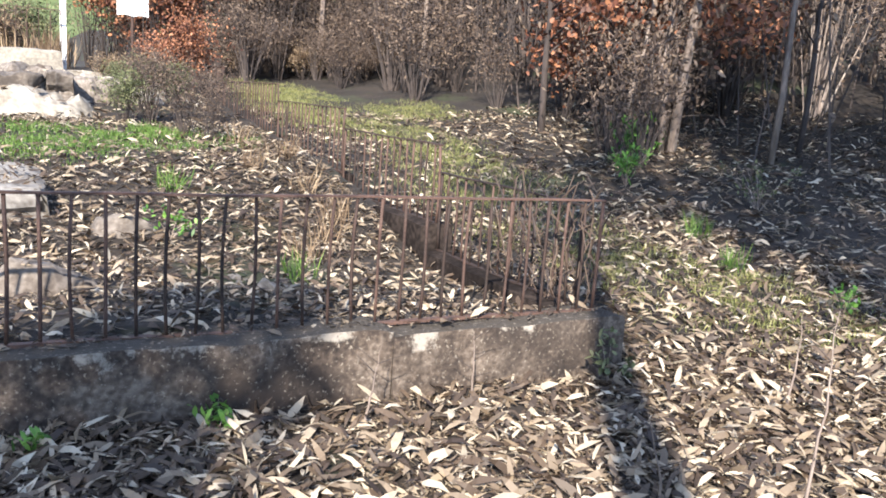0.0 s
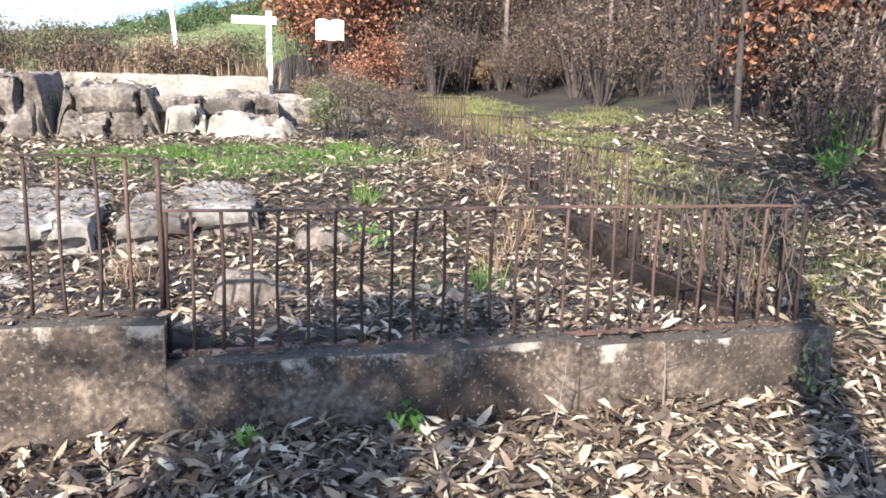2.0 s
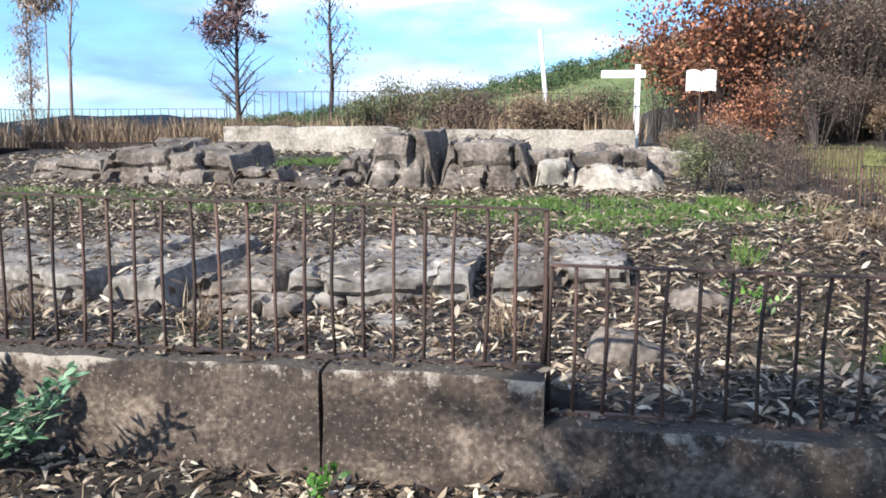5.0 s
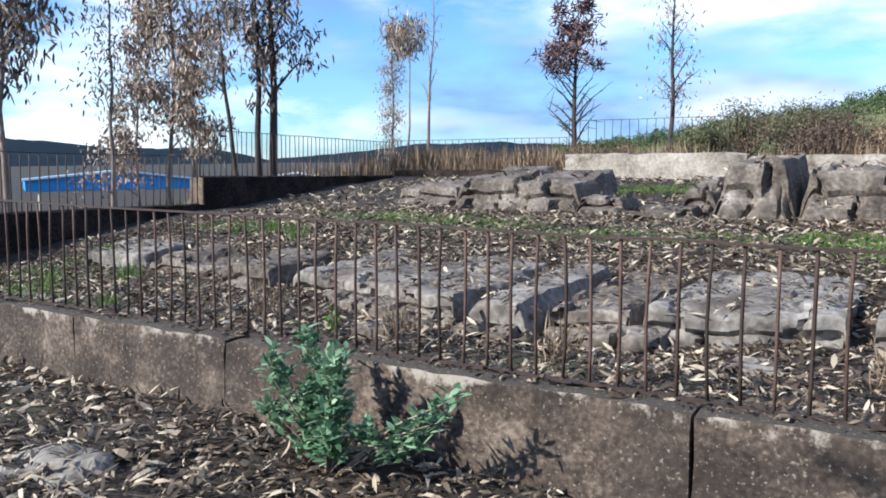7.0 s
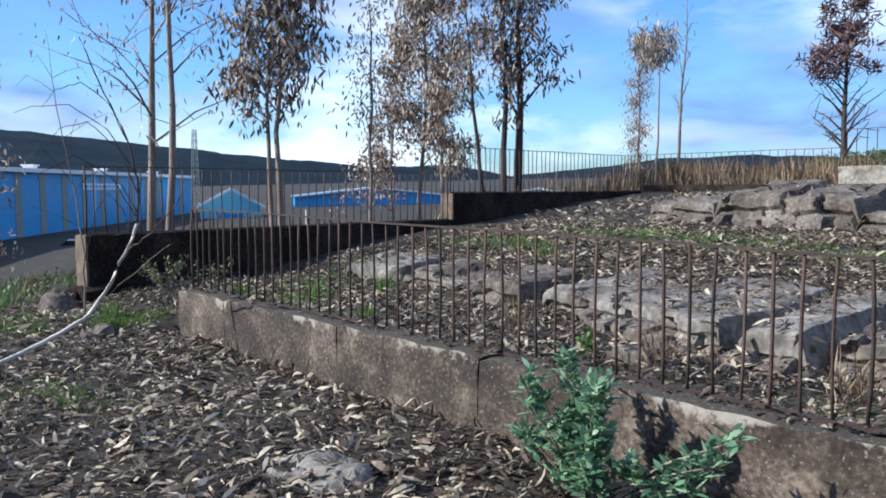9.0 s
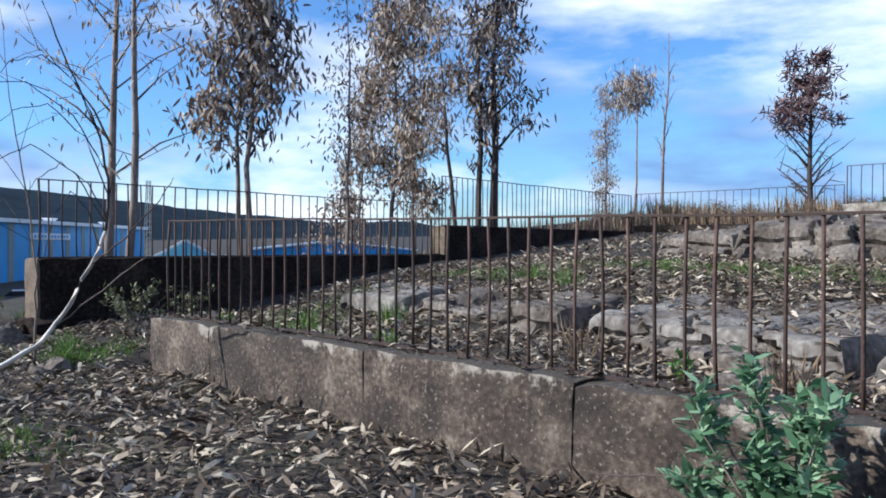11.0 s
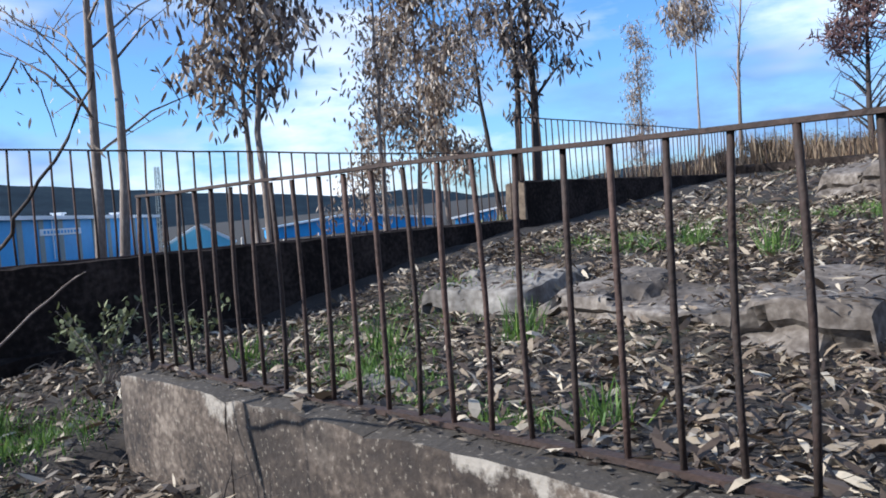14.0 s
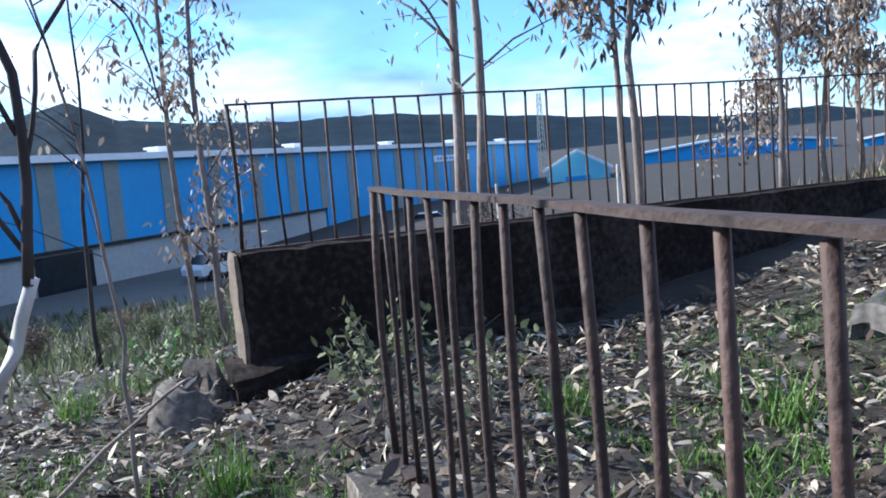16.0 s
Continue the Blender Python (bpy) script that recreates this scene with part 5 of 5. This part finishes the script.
def litter(name, label, n, x0, x1, y0, y1, seed, lo, hi, keep, material=LITTER):
    rnd = np.random.default_rng(seed)
    c = []
    while len(c) < n:
        x, y = rnd.uniform(x0, x1), rnd.uniform(y0, y1)
        if not keep(x, y) or rnd.uniform() > 0.88 + 0.6 * fbm(x * 0.8, y * 0.8, 2, 3) or rnd.uniform() < 0.8 * green_at(x, y):
            continue
        z, up = rest(x, y)
        if up and rnd.uniform() < 0.78:
            continue
        c.append((x, y, z + rnd.uniform(0.004, 0.03)))
    c = np.array(c)
    w = rnd.uniform(0, 2 * math.pi, n)
    d = unit(np.stack([np.cos(w), np.sin(w), rnd.normal(0.08, 0.28, n)], 1))
    s = unit(np.cross(d, np.stack([rnd.normal(0, 0.7, n), rnd.normal(0, 0.7, n), np.ones(n)], 1)))
    L = rnd.uniform(lo, hi, n) * np.where(rnd.uniform(0, 1, n) < 0.35, 0.5, 1)
    b = Build().leaves(c, d, s, L, L * rnd.uniform(0.11, 0.27, n), L * rnd.uniform(-0.15, 0.36, n))
    tagged(part(name, b, material), label, "leaf litter", kind="stuff")


def free(x, y):
    return not (3.72 < y < 4.1 and -8.36 < x < 4.4) and not (4.03 < x < 4.39 and y > 3.7)


litter("leaf_litter", "pale curled gum leaves strewn over dark soil", 42000, -11.5, 6.2, -0.6, 4.12, 1, 0.06, 0.17, lambda x, y: free(x, y) and (y < 3.9 or x < -8.36))
litter("leaf_litter", "pale dry gum leaves inside the enclosure", 54000, -10.5, 4.05, 4.08, 12.0, 2, 0.07, 0.16, lambda x, y: free(x, y) and x > left_wall(y) + 0.15)
litter("leaf_litter", "dry leaves round the upper rocks", 6000, -11, 4.05, 12.0, 17.8, 3, 0.12, 0.22, lambda x, y: free(x, y) and x > left_wall(y) + 0.15)
litter("leaf_litter", "dry leaves along the sunny path", 26000, 4.4, 14.0, -0.3, 14, 4, 0.09, 0.19, free)
litter("leaf_litter", "dry leaves on the slope below the wall", 4000, -17, -10.9, -1.0, 6, 6, 0.09, 0.18, lambda x, y: x < left_wall(y) - 0.35)


litter("leaf_litter", "sparser dry leaves behind the walker", 7000, -11.5, 6.2, -4.5, -0.6, 5, 0.07, 0.17, free)
litter("leaf_litter", "large pale curled leaves heaped before the wall", 12000, -0.6, 6.0, 1.2, 3.74, 7, 0.08, 0.19, lambda x, y: free(x, y) and y < 3.74)
litter("leaf_litter", "bright dry leaves beside the wall corner", 9000, 4.4, 8.2, 0.6, 7.5, 8, 0.09, 0.19, free)
litter("leaf_mould", "crumbled dark leaf mould and bark scraps", 36000, -11.5, 6.2, -0.4, 3.9, 11, 0.02, 0.07, lambda x, y: free(x, y) and y < 3.9, MOULD)
litter("leaf_mould", "crumbled dark leaf mould inside the enclosure", 22000, -10.5, 4.05, 4.08, 10.0, 12, 0.02, 0.07, lambda x, y: free(x, y) and x > left_wall(y) + 0.1, MOULD)


def wall_top_litter():
    """Soil crumbs and a few leaves that lie along the top of the front wall."""
    rnd = np.random.default_rng(27)
    for n, lo, hi, mat, lab in ((2600, 0.012, 0.05, MOULD, "dark crumbs and moss along the wall top"), (260, 0.06, 0.14, LITTER, "dry leaves caught along the wall top")):
        x = rnd.uniform(-8.15, 4.3, n)
        y = rnd.uniform(3.83, 4.06, n)
        c = np.stack([x, y, np.where(x < 0.6, 1.455, np.where(x < 2.75, 1.24, 1.21)) + rnd.uniform(0, 0.015, n)], 1)
        w = rnd.uniform(0, 2 * math.pi, n)
        d = unit(np.stack([np.cos(w), np.sin(w), rnd.normal(0.1, 0.2, n)], 1))
        side = unit(np.cross(d, np.stack([rnd.normal(0, 0.5, n), rnd.normal(0, 0.5, n), np.ones(n)], 1)))
        L = rnd.uniform(lo, hi, n)
        tagged(part("wall_litter", Build().leaves(c, d, side, L, L * rnd.uniform(0.2, 0.5, n), L * rnd.uniform(-0.1, 0.3, n)), mat), lab, "leaf litter", kind="stuff")


wall_top_litter()


def slope_grass():
    rnd = np.random.default_rng(19)
    n = 14000
    x, y = -11.5 - 34 * rnd.uniform(0, 1, n) ** 1.4, rnd.uniform(-16, 14, n)
    ok = x < np.array([left_wall(max(v, 3.0)) for v in y]) - 0.6
    x, y = x[ok], y[ok]
    n = len(x)
    c = np.stack([x, y, np.array([land(a, b) for a, b in zip(x, y)]) - 0.02], 1)
    d = unit(rnd.normal(0, 0.5, (n, 3)) * np.array([1, 1, 0]) + np.array([0, 0, 1.0]))
    s = unit(np.cross(d, rnd.normal(0, 1, (n, 3))))
    far = 1 + (-11 - x) * 0.07
    tagged(part("slope_grass", Build().leaves(c, d, s, rnd.uniform(0.10, 0.30, n) * far, rnd.uniform(0.012, 0.03, n) * far, rnd.uniform(-0.05, 0.05, n)), OLIVE), "dull olive weeds down the slope", "weeds", kind="stuff")


slope_grass()


def turf():
    rnd = np.random.default_rng(9)
    for gx, gy, sx, sy, g in GREEN:
        c = []
        n = min(int(2600 * g * sx * sy) + 300, 6500 if gx < 4.3 else 7000)
        while len(c) < n:
            x, y = gx + rnd.uniform(-1, 1) * sx, gy + rnd.uniform(-1, 1) * sy
            if rnd.uniform() < green_at(x, y) * (0.5 + fbm(x * 2.2, y * 2.2, 4, 3)) + 0.02 and free(x, y):
                c.append((x, y, rest(x, y)[0] - 0.01))
        c = np.array(c)
        tall = 1.0 + 0.9 * np.array([max(0, fbm(p[0] * 1.8, p[1] * 1.8, 8, 2)) for p in c])
        d = unit(rnd.normal(0, 0.45, (n, 3)) * np.array([1, 1, 0]) + np.array([0, 0, 1.0]))
        s = unit(np.cross(d, rnd.normal(0, 1, (n, 3))))
        tagged(part("grass", Build().leaves(c, d, s, rnd.uniform(0.03, 0.10, n) * tall, rnd.uniform(0.004, 0.009, n), rnd.uniform(-0.03, 0.03, n)), PATHGRASS if gx > 4.3 else GRASS), "patch of short sunburnt grass on the path" if gx > 4.3 else "patch of short bright green grass", "grass", kind="stuff")


turf()


def tuft(x, y, h, n, seed, material=DRYGRASS, label="tuft of dry straw-coloured grass", name="grass_tuft", splay=0.35):
    rnd = np.random.default_rng(seed)
    c = np.stack([x + rnd.normal(0, 0.06, n), y + rnd.normal(0, 0.06, n), np.zeros(n)], 1)
    c[:, 2] = rest(x, y)[0] - 0.015
    d = unit(rnd.normal(0, splay, (n, 3)) * np.array([1, 1, 0]) + np.array([0, 0, 1.0]))
    s = unit(np.cross(d, rnd.normal(0, 1, (n, 3))))
    ob = part(name, Build().leaves(c, d, s, h * rnd.uniform(0.5, 1.1, n), rnd.uniform(0.005, 0.010, n), h * rnd.uniform(-0.25, 0.25, n)), material)
    tagged(ob, label, "grass tuft", "grass tufts")


for k, (x, y, h, n, m) in enumerate(((-8.4, 5.6, 0.3, 90, 1), (-7.6, 6.1, 0.34, 90, 1), (-9.0, 4.9, 0.26, 80, 1), (-6.9, 8.2, 0.32, 80, 1), (-7.9, 8.8, 0.32, 80, 1), (-5.9, 4.6, 0.2, 60, 1), (-8.7, 3.2, 0.26, 90, 1), (-9.3, 3.4, 0.3, 90, 1),
                                     (3.3, 6.4, 0.42, 40, 0), (3.6, 6.9, 0.42, 40, 0), (3.0, 6.0, 0.36, 40, 0), (3.5, 7.6, 0.42, 40, 0), (3.2, 8.4, 0.4, 40, 0), (3.7, 8.8, 0.42, 40, 0), (3.4, 9.8, 0.42, 40, 0), (2.7, 5.3, 0.28, 50, 1), (-4.5, 5.15, 0.4, 60, 0), (-1.7, 5.0, 0.4, 60, 0), (-3.0, 5.05, 0.36, 60, 0), (0.3, 5.4, 0.36, 50, 0),
                                     (-10.9, 2.6, 0.3, 80, 1), (-12.0, 3.9, 0.35, 80, 1), (6.9, 5.2, 0.3, 70, 1), (7.4, 6.2, 0.35, 70, 1), (2.2, 7.5, 0.3, 60, 1))):
    tuft(x, y, h, n, 700 + k, GRASS if m else DRYGRASS, "tuft of fresh green grass" if m else "tuft of bent dry straw-coloured stems")


def brush_line():
    rnd = np.random.default_rng(12)
    n = 9000
    x = rnd.uniform(-22, 2.2, n)
    y = np.where(x > -12.3, rnd.uniform(18.5, 22, n), rnd.uniform(17, 26, n))
    h = rnd.uniform(0.3, 0.85, n) * (0.7 + 0.5 * np.sin(x * 0.9) ** 2)
    c = np.stack([x, y, np.array([land(a, b) for a, b in zip(x, y)])], 1)
    d = unit(rnd.normal(0, 0.2, (n, 3)) * np.array([1, 1, 0]) + np.array([0, 0, 1.0]))
    s = unit(np.cross(d, rnd.normal(0, 1, (n, 3))))
    tagged(part("tall_dry_grass", Build().leaves(c, d, s, h, rnd.uniform(0.015, 0.035, n), h * rnd.uniform(-0.1, 0.1, n)), DRYGRASS), "tall dry brown grass behind the back wall", "dry grass", kind="stuff")


brush_line()


# ---- unseen trees added behind the walker to shade the wall and the wood ----
tree("slender gum tree shading the front wall", -3.55, -3.7, 7.6, 0.09, 401, per=15, first=0.58, count=18, reach=0.17, rise=0.8, length=0.26, width=0.07, spread=0.24)
# trunk and broad crown are added only for where their shadows fall
tree("unseen stout gum trunk added to shade the wall end", -0.85, -4.6, 12.5, 0.31, 402, per=14, first=0.68, count=16, reach=0.2, rise=0.8, length=0.26, width=0.07)
tree("unseen broad gum tree added to shade the wood", 1.6, -6.4, 15.5, 0.2, 403, per=34, first=0.5, count=34, reach=0.24, rise=0.7, length=0.34, width=0.11, spread=0.42)
